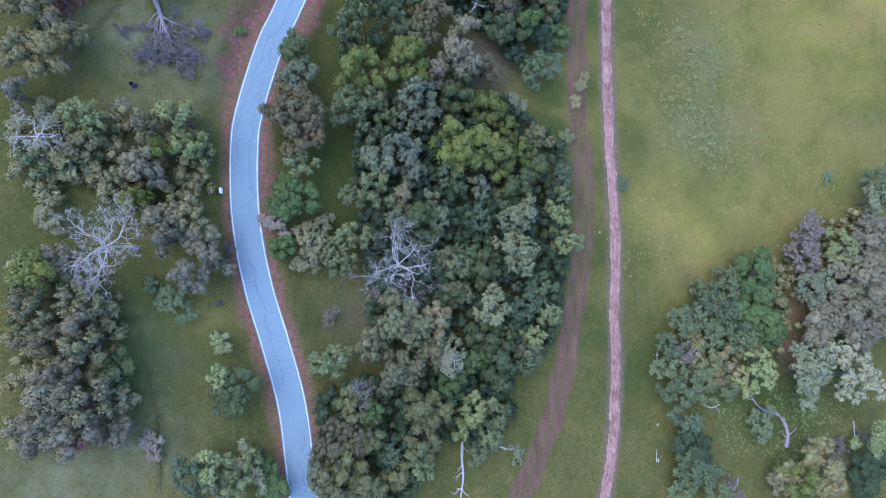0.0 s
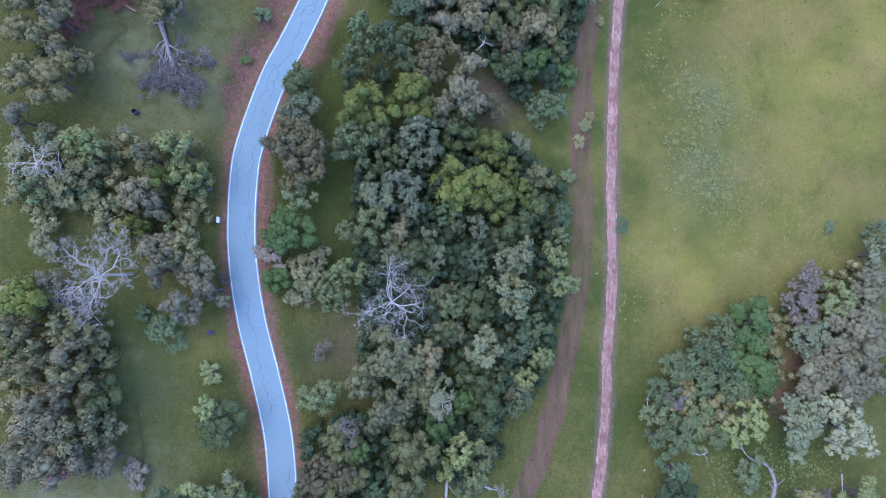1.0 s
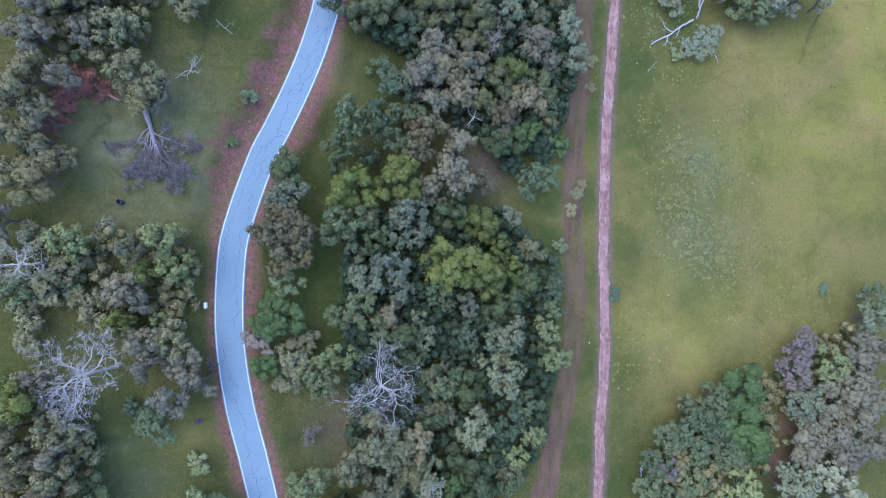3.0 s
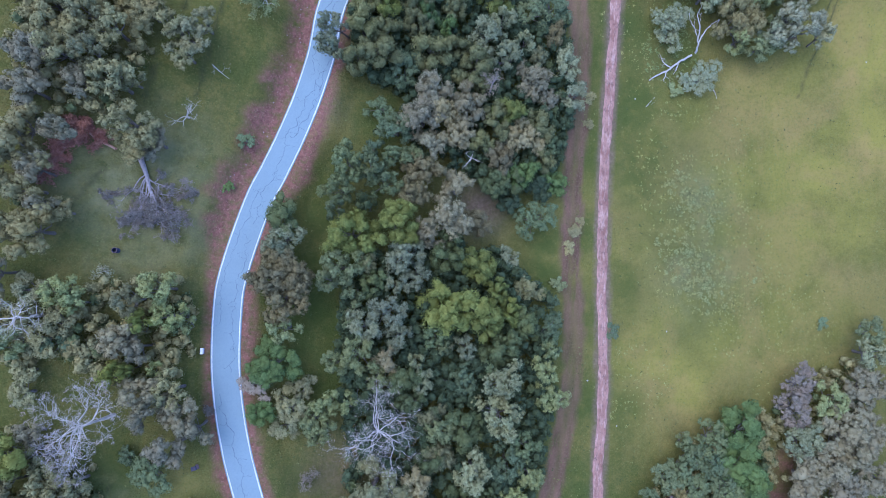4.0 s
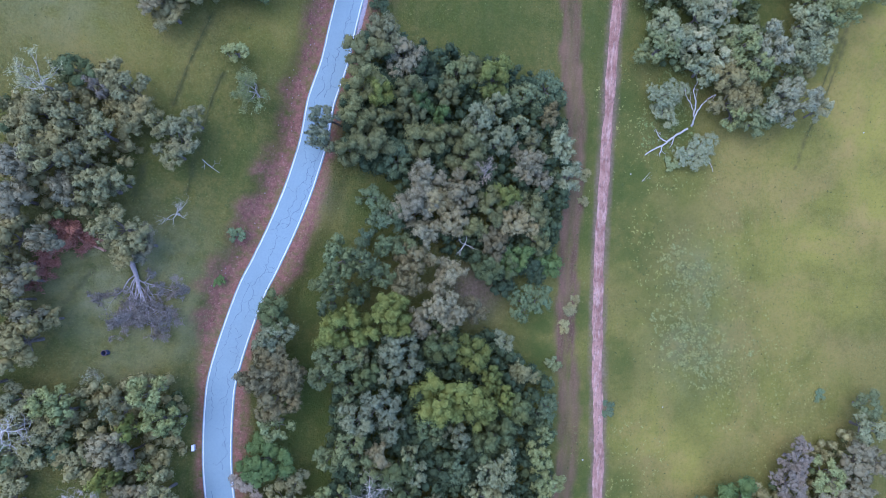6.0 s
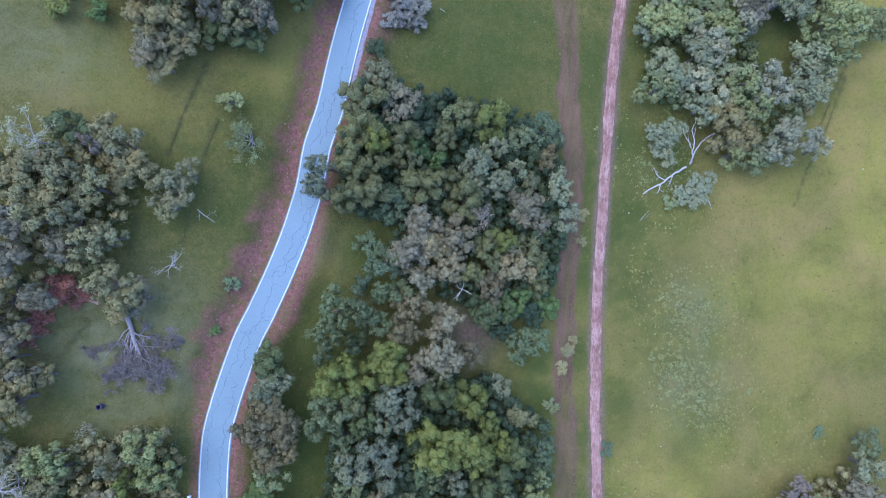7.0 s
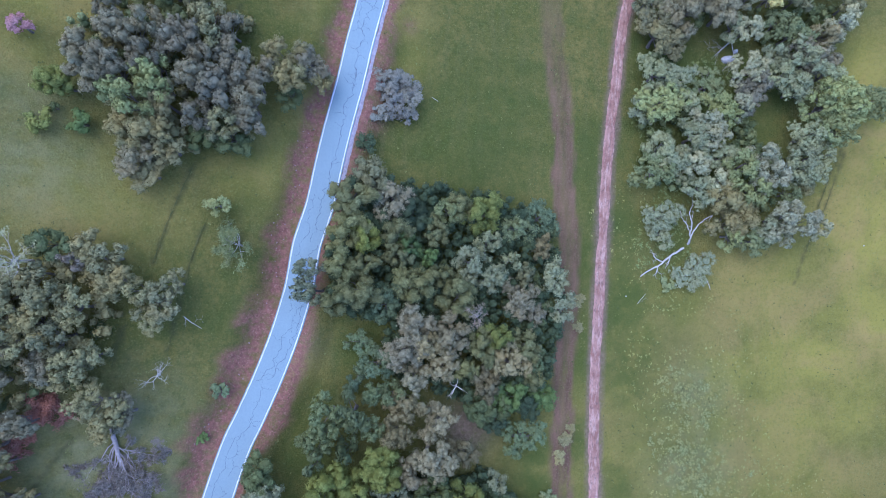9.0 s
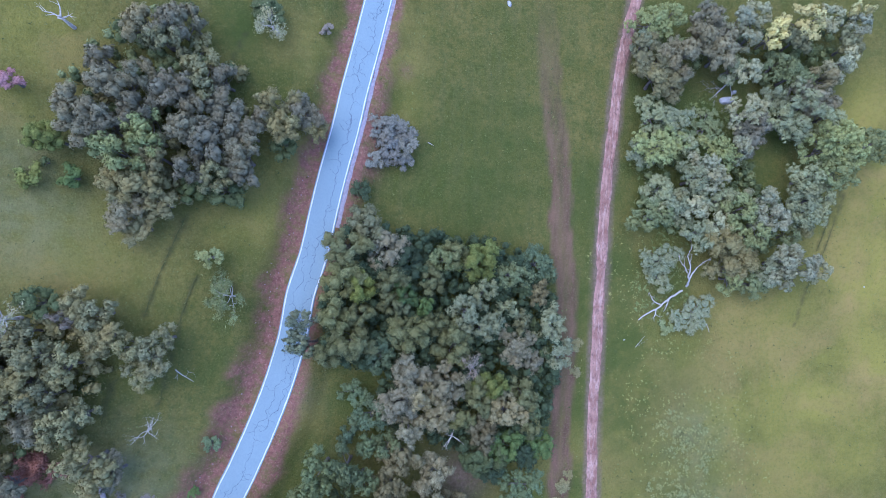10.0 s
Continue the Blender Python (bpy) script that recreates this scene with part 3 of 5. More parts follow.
def tree(kind, x, y, r, h, label="", lean=0.0):
    """A broadleaf tree or bush with its foot on the ground at x, y, a crown of radius r and a height h; lean: how far the crown reaches over along x."""
    n = COUNT[0] = COUNT[0] + 1
    STANDING.append((x + lean, y, r))
    rnd = random.Random(n * 7 + 1)
    size = "s" if r < 2.3 else "m" if r < 3.9 else "l"
    R, H0 = SIZES[size]
    crown_me, trunk_me = FORMS[STYLE.get(kind, "dense"), size, rnd.randrange(4)]
    low = h < 3.2
    ob = new("bush" if low else "oak_tree" if "oak" in WORDS[kind][0] else "tree")
    turn = pose(0, 0, 0, 0, 0, rnd.uniform(0, 360)) @ Matrix.Diagonal((r / R, r / R, h / H0, 1))
    ob.matrix_basis = pose(x, y, at_ground(x, y) - 0.05) @ turn
    tilt = Matrix.Shear("XY", 4, (lean / (0.78 * h), 0.0))
    for nm, me in (("trunk", trunk_me), ("crown", crown_me)):
        o = new(nm, me)
        o.parent = ob
        o.matrix_parent_inverse = turn.inverted() @ tilt @ turn
        if nm == "crown":
            o.material_slots[0].link = "OBJECT"
            o.material_slots[0].material = LEAF[kind]
    return tagged(ob, label or WORDS[kind][1 if low else 0], "bush" if low else "tree", "bushes on the hillside" if low else "oak woodland trees")


WORDS = {
    "olive": ("dark olive-green oak with a dense lumpy crown", "dense olive-green bush on the grass"),
    "grey": ("grey-green oak with a broad rounded crown", "grey-green bush on the grass"),
    "sage": ("sage-green tree with an open, airy crown", "open sage-green bush on the grass"),
    "yellow": ("bright yellow-green tree with a dense billowing crown", "yellow-green bush among the trees"),
    "green": ("fresh green tree with a dense round crown", "fresh green bush with dense leaves"),
    "teal": ("blue-green tree with fine feathery foliage", "low blue-green bush with fine foliage"),
    "lime": ("pale lime-green tree with an airy crown", "pale lime-green bush on the grass"),
    "pale": ("pale silvery tree with a sparse light crown", "pale silvery bush on the grass"),
    "brown": ("brownish oak with a dense dull crown", "brownish bush on the grass"),
    "tan": ("dull tan-green oak with a dense billowing crown", "dull tan-green bush on the grass"),
    # dark: several fill gaps, so the leaf colour also carries shade.
    "dark": ("very dark green oak, gap shade in its leaf colour", "dark green bush beside the grass"),
    "lilac": ("greyish lilac leafless tree with fine twigs", "greyish lilac leafless bush of fine twigs"),
    "pink": ("small tree covered in pink blossom", "pink blossoming bush among oaks"),
    "cream": ("tree with cream-coloured flowering top", "cream flowering bush on the grass"),
    "silver": ("silvery blue-green tree with a ragged feathery crown", "silvery blue-green bush with feathery foliage"),
    "dull": ("dull olive-green oak with a soft billowing crown", "dull olive-green bush on the grass"),
    "moss": ("moss-green oak with a broad billowing crown", "moss-green bush on the grass"),
    "mist": ("pale grey-green tree with a soft airy crown", "pale grey-green bush on the grass"),
    "fern": ("fern-green tree with a small-leaved open crown", "fern-green bush on the grass"),
    "drab": ("drab sage-green oak with a loose airy crown", "drab sage-green bush on the grass"),
    "ash": ("ash-grey oak with a soft, finely twigged crown", "ash-grey bush with fine twigs"),
    "blue": ("silver-blue tree with small dense leaves", "silver-blue rounded bush on red soil"),
    "red": ("dead tree with rust-red leaves", "dead rust-red bush"),
}


# ---- the woodland ----
tree("fern", -13.9, 46.9, 3.6, 12)
tree("fern", -10.4, 47.1, 3.1, 12)
tree("fern", -14.9, 43.3, 3.2, 11)
tree("teal", -7.0, 54.4, 3.3, 7)
tree("fern", -8.4, 44.9, 3.0, 10)
tree("fern", -4.4, 49.6, 2.7, 8)
tree("teal", -7.4, 49.7, 2.4, 7)
tree("yellow", -13.0, 36.5, 4.2, 13)
tree("yellow", -6.2, 38.0, 4.3, 13)
tree("sage", -15.5, 40.0, 2.0, 11)
tree("olive", -11.1, 41.4, 1.9, 10)
tree("brown", -2.4, 47.8, 3.7, 10)
tree("brown", -3.9, 43.6, 3.1, 11)
tree("ash", 1.4, 40.1, 4.8, 12.5)
tree("brown", 6.9, 40.2, 3.3, 8)
tree("ash", 3.3, 45.4, 3.4, 10)
tree("olive", 3.0, 36.7, 2.2, 9)
tree("ash", -0.7, 36.7, 2.7, 11)
tree("olive", 11.2, 47.8, 3.9, 9)
tree("green", 14.7, 48.8, 3.1, 9)
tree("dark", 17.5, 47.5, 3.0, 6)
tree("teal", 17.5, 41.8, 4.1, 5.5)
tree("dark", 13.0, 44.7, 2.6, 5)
tree("sage", -13.8, 31.1, 3.5, 11)
tree("sage", -16.1, 28.9, 2.4, 10)
tree("sage", -12.0, 26.7, 2.1, 10)
tree("olive", -9.5, 28.8, 2.6, 9)
tree("sage", -11.2, 32.7, 2.3, 9)
tree("silver", -5.0, 33.1, 3.5, 11)
tree("silver", -2.7, 30.4, 2.9, 11)
tree("silver", -6.2, 28.8, 1.9, 10)
tree("grey", -10.3, 31.9, 1.9, 9)
tree("silver", -7.2, 23.9, 3.6, 11)
tree("silver", -10.4, 21.8, 3.2, 10)
tree("silver", -4.9, 20.4, 2.7, 10)
tree("sage", -13.1, 22.7, 2.1, 7)
tree("yellow", 3.5, 25.5, 5.5, 13.5)
tree("olive", 2.2, 33.7, 3.2, 11)
tree("yellow", 7.9, 32.5, 3.6, 11)
tree("yellow", 11.3, 28.5, 2.3, 12)
tree("yellow", 9.8, 23.4, 3.6, 11.5)
tree("olive", 12.6, 18.5, 4.0, 11)
tree("olive", 16.1, 23.1, 3.1, 9.5)
tree("yellow", 13.5, 25.1, 2.4, 11.5)
tree("dark", -0.6, 25.2, 1.8, 8)
tree("silver", 13.2, 34.3, 2.3, 6)
tree("grey", 17.0, 29.2, 3.0, 6)
tree("teal", 22.0, 27.0, 1.6, 4)
tree("teal", 21.7, 22.8, 2.9, 5)
tree("teal", 21.6, 19.5, 2.4, 5)
tree("teal", 1.0, 21.1, 3.2, 9)
tree("silver", 5.9, 18.9, 2.4, 9.5)
tree("sage", 2.0, 18.2, 2.0, 8)
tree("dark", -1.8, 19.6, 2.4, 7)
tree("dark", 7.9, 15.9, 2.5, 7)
tree("sage", -10.9, 17.4, 3.4, 11)
tree("sage", -14.0, 16.2, 2.5, 10)
tree("tan", -6.3, 16.2, 2.7, 11)
tree("olive", -3.9, 13.4, 3.1, 10)
tree("sage", -8.1, 13.9, 2.6, 9)
tree("mist", -0.8, 13.4, 2.4, 10)
tree("dark", 3.2, 12.7, 3.4, 7)
tree("olive", -2.6, 9.7, 2.5, 9)
tree("mist", -2.0, 16.5, 1.6, 10)
tree("teal", 6.2, 13.3, 3.4, 9)
tree("teal", 10.0, 15.3, 2.2, 9)
tree("mist", 12.8, 13.1, 3.9, 14)
tree("mist", 12.5, 7.7, 4.2, 14)
tree("lime", 20.4, 14.6, 2.9, 8)
tree("lime", 21.9, 9.8, 3.0, 7.5)
tree("lime", 21.1, 18.4, 1.9, 8)
tree("lime", -15.4, 9.4, 2.6, 10)
tree("lime", -12.5, 9.3, 2.1, 9)
tree("sage", -17.4, 6.5, 2.6, 8)
tree("drab", -19.7, 11.6, 2.5, 4)
tree("sage", 2.6, 5.4, 3.3, 10)
tree("olive", 6.5, 5.6, 3.9, 11)
tree("grey", 0.7, 7.2, 2.6, 8)
tree("grey", 2.4, 0.8, 2.9, 9)
tree("sage", -16.2, 5.3, 2.6, 9)
tree("mist", 8.0, -1.5, 3.7, 11)
tree("teal", 14.1, -0.8, 3.4, 9)
tree("teal", 16.8, 2.0, 3.1, 8)
tree("dark", 12.7, -5.2, 3.1, 7)
tree("lime", 18.3, -2.7, 2.9, 9.5)
tree("lime", 15.6, -6.7, 2.6, 8)
tree("grey", -7.7, -3.9, 5.7, 12)
tree("grey", -7.7, -11.7, 4.6, 11)
tree("grey", -11.5, -7.5, 2.9, 10)
tree("grey", -2.0, -8.7, 3.2, 10)
tree("tan", -0.9, -3.4, 3.2, 11)
tree("olive", 1.3, 0.4, 2.7, 10)
tree("olive", 7.1, -6.5, 3.5, 10)
tree("olive", 10.8, -5.8, 2.0, 9)
tree("mist", 1.1, -9.0, 2.6, 10)
tree("olive", 8.9, -11.2, 4.4, 11)
tree("teal", 14.1, -11.2, 2.6, 8)
tree("grey", 14.5, -9.0, 3.0, 8)
tree("green", 5.2, -10.5, 2.7, 9)
tree("olive", -23.4, 38.7, 3.1, 7)
tree("silver", -22.9, 35.2, 3.0, 7)
tree("silver", -24.2, 33.9, 2.2, 7)
tree("brown", -24.5, 28.2, 3.4, 10)
tree("brown", -22.1, 25.6, 4.1, 10)
tree("brown", -21.1, 29.4, 3.5, 10)
tree("brown", -23.6, 31.2, 2.9, 9)
tree("lime", -22.5, 21.1, 2.8, 8)
tree("green", -23.5, 15.9, 4.3, 7.5)
tree("green", -25.4, 7.9, 2.4, 5)
tree("drab", -20.8, 8.7, 3.2, 6)
tree("drab", -21.6, 5.6, 2.6, 5)
tree("dull", -54.7, 44.2, 3.3, 10)
tree("ash", -51.1, 47.2, 2.4, 10)
tree("ash", -53.7, 41.8, 2.5, 9)
tree("dull", -54.7, 39.2, 2.5, 9)
tree("dull", -53.8, 33.6, 3.9, 9.5)
tree("dull", -51.5, 36.6, 2.3, 6)
tree("ash", -53.1, 37.4, 2.1, 8)
tree("drab", -43.2, 49.8, 3.9, 9)
tree("dull", -42.4, 46.8, 2.9, 8)
tree("ash", -40.9, 47.7, 2.8, 6)
tree("dull", -57.3, 44.1, 3.0, 9)
tree("dull", -57.0, 39.1, 2.8, 9)
tree("dull", -56.8, 33.2, 3.0, 9)
tree("ash", -57.7, 27.8, 2.5, 7)
tree("ash", 86.0, 12.9, 5.0, 10)
tree("ash", 86.9, 4.3, 5.0, 10)
tree("mist", 87.3, 19.6, 3.8, 9)
tree("ash", 88.1, -3.9, 5.2, 10)
tree("lime", -50.6, 25.6, 2.6, 8)
tree("lime", -48.9, 24.1, 2.1, 8)
tree("lime", -55.2, 18.2, 2.2, 8)
tree("drab", -50.9, 21.4, 2.5, 6)
tree("drab", -54.7, 25.5, 2.6, 5)
tree("drab", -53.7, 18.6, 3.0, 5)
tree("teal", -51.6, 18.3, 2.1, 5)
tree("drab", -42.6, 24.7, 2.4, 9)
tree("lime", -38.8, 26.4, 3.0, 9)
tree("lime", -37.7, 22.6, 2.6, 9)
tree("yellow", -41.1, 21.4, 1.8, 8)
tree("lime", -36.5, 21.7, 2.1, 6)
tree("ash", -43.7, 19.1, 3.0, 9)
tree("ash", -41.3, 17.9, 2.3, 9)
tree("yellow", -44.5, 13.8, 1.9, 7)
tree("yellow", -42.8, 14.7, 1.1, 7)
tree("drab", -47.7, 16.8, 2.0, 5)
tree("lime", -39.9, 14.8, 1.3, 5)
tree("ash", -40.3, 11.5, 3.0, 10)
tree("drab", -37.2, 11.6, 3.1, 9)
tree("ash", -39.8, 8.4, 2.5, 10)
tree("ash", -36.3, 8.5, 3.3, 9)
tree("ash", -34.1, 6.0, 2.8, 8)
tree("drab", -55.0, 14.3, 2.1, 4)
tree("drab", -55.1, 11.2, 2.6, 4)
tree("sage", -17.1, -9.7, 3.5, 8)
tree("moss", -2.3, -17.6, 4.2, 12)
tree("moss", -2.9, -22.2, 3.7, 11)
tree("lime", -3.4, -27.0, 2.6, 7)
tree("green", 1.4, -13.8, 3.1, 10)
tree("lime", 5.0, -18.0, 3.4, 10.5)
tree("sage", 8.8, -19.3, 2.9, 9)
tree("lime", 7.8, -22.5, 2.5, 9)
tree("lime", 3.2, -21.4, 2.1, 9)
tree("sage", 6.1, -25.4, 2.6, 5)
tree("moss", -13.3, -16.5, 3.4, 11)
tree("green", -11.2, -18.2, 2.4, 10)
tree("brown", -15.8, -21.5, 4.5, 12)
tree("moss", -10.9, -21.5, 2.5, 10)
tree("moss", -14.3, -25.0, 3.7, 11)
tree("teal", -8.2, -24.2, 3.0, 7)
tree("grey", -17.0, -27.1, 3.5, 10)
tree("moss", -12.2, -28.6, 3.3, 8)
tree("moss", -7.4, -28.2, 2.8, 6)
tree("yellow", -54.0, 3.3, 3.3, 11)
tree("dull", -54.7, -0.3, 3.0, 11)
tree("ash", -53.7, 5.8, 2.1, 6)
tree("drab", -49.9, 0.4, 2.8, 9)
tree("drab", -52.4, 2.7, 1.9, 8)
tree("drab", -48.2, -1.1, 2.6, 9)
tree("drab", -52.4, -2.2, 2.2, 9)
tree("ash", -49.5, -3.7, 2.9, 10)
tree("drab", -48.2, -2.7, 2.7, 5)
tree("ash", -36.7, 3.8, 3.5, 8.5)
tree("teal", -39.9, -0.4, 3.4, 4.5)
tree("teal", -43.1, 1.8, 1.5, 2.5)
tree("dull", -53.7, -5.4, 2.8, 11)
tree("drab", -48.7, -5.9, 2.9, 11)
tree("ash", -50.9, -9.2, 2.5, 9)
tree("ash", -51.8, -12.4, 3.6, 12)
tree("ash", -50.5, -12.1, 2.3, 10)
tree("ash", -53.3, -16.5, 2.9, 12)
tree("drab", -47.8, -14.0, 3.4, 10)
tree("olive", -46.5, -10.4, 3.4, 5)
tree("drab", -46.0, -14.4, 3.2, 6)
tree("ash", -50.5, -18.0, 3.3, 11)
tree("ash", -46.8, -18.3, 2.9, 9)
tree("ash", -44.9, -18.8, 2.3, 7)
tree("pink", -49.5, -19.7, 1.3, 9)
tree("ash", -53.6, -19.0, 2.5, 10)
tree("lime", -33.7, -6.8, 2.1, 2.6)
tree("lime", -33.7, -11.6, 2.1, 5)
tree("olive", -31.5, -13.6, 4.1, 6)
tree("teal", -35.6, -25.3, 3.4, 8)
tree("lime", -33.2, -24.1, 3.3, 8)
tree("lime", -30.0, -26.5, 2.7, 8)
tree("lime", -28.3, -23.4, 1.7, 7)
tree("green", -26.1, -28.1, 3.3, 5, lean=0.4)
tree("drab", -33.0, -27.4, 2.7, 7)
tree("green", 60.1, 4.0, 5.5, 8)
tree("green", 60.3, -2.6, 5.2, 8)
tree("green", 63.4, -6.9, 3.4, 6.5)
tree("fern", 53.9, 2.2, 4.1, 7)
tree("fern", 49.9, -0.5, 3.1, 6.5)
tree("sage", 45.0, -4.6, 3.1, 6.5)
tree("teal", 54.1, -2.1, 4.1, 6)
tree("sage", 48.5, 2.2, 1.8, 5)
tree("fern", 47.5, -3.6, 3.6, 6)
tree("fern", 42.2, -9.2, 3.1, 6)
tree("sage", 40.9, -12.7, 2.8, 6)
tree("lilac", 45.0, -10.3, 2.4, 5.5)
tree("fern", 45.5, -15.9, 3.8, 6)
tree("sage", 49.9, -12.0, 2.9, 6)
tree("fern", 48.3, -17.0, 3.3, 6)
tree("fern", 50.9, -6.8, 3.6, 6)
tree("fern", 55.9, -4.7, 3.6, 7)
tree("fern", 57.9, -7.9, 3.4, 6)
tree("fern", 41.5, -16.9, 2.6, 5)
tree("sage", 55.3, -9.5, 1.7, 5)
tree("fern", 53.8, -17.4, 2.7, 4)
tree("lime", 59.6, -14.1, 4.7, 7.5)
tree("mist", 69.5, -14.0, 6.0, 9)
tree("pale", 79.0, -14.8, 6.3, 11)
tree("ash", 80.8, 4.9, 5.7, 11)
tree("mist", 72.7, 2.2, 4.2, 9)
tree("ash", 79.1, -2.6, 4.9, 10)
tree("ash", 74.0, -4.8, 4.9, 9)
tree("ash", 83.2, 0.6, 3.7, 11)
tree("lilac", 70.9, 8.4, 4.2, 8)
tree("lilac", 72.7, 13.0, 4.0, 7)
tree("ash", 81.2, -7.0, 5.2, 9)
tree("dark", 45.2, -26.7, 4.2, 6)
tree("sage", 44.4, -28.8, 2.3, 5)
tree("teal", 45.0, -22.8, 3.3, 6)
tree("teal", 45.4, -31.2, 4.1, 7)
tree("fern", 49.5, -34.2, 2.8, 5)
tree("fern", 42.8, -33.7, 3.0, 5)
tree("sage", 60.6, -23.8, 3.4, 4)
tree("dull", 63.0, -33.5, 3.5, 6)
tree("dull", 70.0, -32.0, 6.0, 10)
tree("yellow", 65.6, -33.8, 3.9, 9)
tree("lime", 83.0, -27.1, 3.7, 8)
tree("dark", 82.7, -33.8, 4.9, 5)
tree("sage", 87.8, 23.6, 3.4, 7)
tree("lime", 78.7, 10.1, 3.8, 9)
tree("grey", -8.8, 84.5, 3.6, 8)
tree("moss", -11.6, 80.4, 3.6, 8)
tree("ash", -5.8, 80.9, 4.2, 8.5)
tree("moss", -11.7, 75.8, 3.7, 9)
tree("yellow", -9.3, 74.4, 2.8, 9.5)
tree("moss", -13.1, 70.3, 3.0, 9.5)
tree("moss", -9.4, 70.0, 2.4, 9.5)
tree("moss", -10.5, 66.2, 4.1, 10.5)
tree("moss", -13.3, 64.3, 2.8, 10)
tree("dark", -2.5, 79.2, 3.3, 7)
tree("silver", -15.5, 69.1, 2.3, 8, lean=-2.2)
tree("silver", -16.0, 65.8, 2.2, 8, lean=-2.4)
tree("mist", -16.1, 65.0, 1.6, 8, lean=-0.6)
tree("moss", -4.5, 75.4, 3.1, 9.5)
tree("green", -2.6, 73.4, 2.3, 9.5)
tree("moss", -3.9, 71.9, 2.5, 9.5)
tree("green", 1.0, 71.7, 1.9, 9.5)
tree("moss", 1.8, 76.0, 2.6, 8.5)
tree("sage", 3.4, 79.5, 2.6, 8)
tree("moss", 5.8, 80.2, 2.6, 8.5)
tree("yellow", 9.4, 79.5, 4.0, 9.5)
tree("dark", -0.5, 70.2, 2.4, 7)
tree("mist", 10.1, 74.2, 2.6, 11)
tree("mist", 7.4, 71.2, 3.3, 11)
tree("mist", 11.0, 68.9, 3.2, 10)
tree("mist", 14.3, 72.2, 2.2, 9)
tree("moss", -1.9, 67.5, 3.8, 10.5)
tree("moss", 2.4, 69.0, 2.5, 9.5)
tree("moss", 5.8, 65.6, 4.1, 11)
tree("teal", -6.3, 64.1, 3.5, 7)
tree("sage", 14.8, 77.4, 3.5, 7.5)
tree("teal", 19.4, 79.8, 3.8, 5.5)
tree("brown", 19.8, 74.5, 2.5, 7.5)
tree("grey", 16.9, 69.8, 2.3, 8)
tree("ash", 15.9, 66.1, 3.9, 9)
tree("mist", 22.1, 69.3, 3.6, 7.5)
tree("mist", 23.8, 64.2, 3.2, 6)
tree("ash", 19.1, 62.8, 2.5, 7)
tree("ash", -1.2, 60.9, 3.6, 11)
tree("ash", -2.8, 56.8, 3.8, 11)
tree("tan", 0.7, 58.0, 3.3, 10)
tree("tan", 4.8, 59.1, 3.9, 11)
tree("ash", -1.3, 52.5, 3.3, 9)
tree("tan", 3.2, 54.1, 3.3, 10)
tree("moss", 9.9, 57.7, 3.2, 10)
tree("yellow", 11.8, 59.2, 2.8, 10)
tree("tan", 14.4, 55.1, 4.0, 10)
tree("moss", 17.4, 57.7, 3.1, 8.5)
tree("moss", 7.0, 53.7, 2.4, 8.5)
tree("brown", 10.8, 51.2, 3.4, 9)
tree("moss", 18.4, 52.5, 2.9, 7)
tree("green", 20.5, 48.6, 3.2, 5)
tree("teal", 19.5, 54.5, 2.6, 5.5)
tree("teal", -10.6, 51.2, 2.0, 4)
tree("teal", -10.0, 57.7, 2.5, 4)
tree("dull", -45.5, 70.5, 2.8, 7)
tree("drab", -43.0, 69.4, 2.8, 7)
tree("dull", -42.3, 66.4, 3.0, 7)
tree("olive", -49.3, 70.8, 2.8, 6)
tree("lilac", -46.0, 68.7, 1.5, 8)
tree("drab", -48.9, 63.7, 2.8, 9)
tree("drab", -46.0, 62.6, 3.1, 9)
tree("drab", -50.6, 66.8, 2.0, 7)
tree("dull", -50.3, 60.2, 3.3, 9.5)
tree("drab", -51.6, 58.0, 2.8, 9)
tree("drab", -48.0, 58.6, 2.7, 9.5)
tree("drab", -37.3, 63.3, 3.4, 7.5)
tree("drab", -39.2, 64.9, 2.3, 7)
tree("drab", -35.5, 66.1, 2.4, 6.5)
tree("drab", -37.6, 61.1, 2.4, 6.5)
tree("dull", -52.8, 64.7, 2.5, 8)
tree("drab", -52.8, 61.5, 2.5, 8)
tree("drab", -45.4, 55.1, 3.4, 10)
tree("ash", -49.5, 54.6, 2.4, 8)
tree("drab", -44.2, 56.1, 2.3, 7)
tree("lime", -37.6, 93.9, 3.4, 11)
tree("lime", -39.5, 90.6, 3.0, 11)
tree("lime", -42.5, 91.6, 2.2, 9.5)
tree("dull", -36.6, 91.2, 2.9, 10)
tree("dull", -38.3, 87.1, 3.8, 9)
tree("dull", -41.1, 86.9, 2.9, 8)
tree("dull", -36.6, 85.2, 3.3, 7.5)
tree("tan", -40.5, 83.4, 3.1, 7)
tree("dull", -39.0, 81.5, 3.0, 5)
tree("ash", -46.1, 96.8, 2.8, 9.5)
tree("ash", -43.4, 95.6, 2.8, 10.5)
tree("ash", -42.4, 100.3, 2.8, 10)
tree("ash", -40.6, 99.9, 2.3, 10)
tree("ash", -38.3, 101.9, 2.4, 10)
tree("ash", -35.1, 99.9, 3.4, 11)
tree("ash", -39.1, 97.1, 2.4, 10.5)
tree("drab", -31.9, 103.3, 3.5, 9.5)
tree("ash", -29.3, 103.5, 2.7, 8)
tree("ash", -29.0, 99.5, 3.2, 9.5)
tree("ash", -32.0, 98.3, 2.6, 10.5)
tree("ash", -32.7, 95.1, 2.9, 12)
tree("ash", -30.4, 94.0, 3.5, 12)
tree("ash", -27.5, 96.2, 3.1, 9.5)
tree("ash", -25.7, 96.3, 2.4, 8.5)
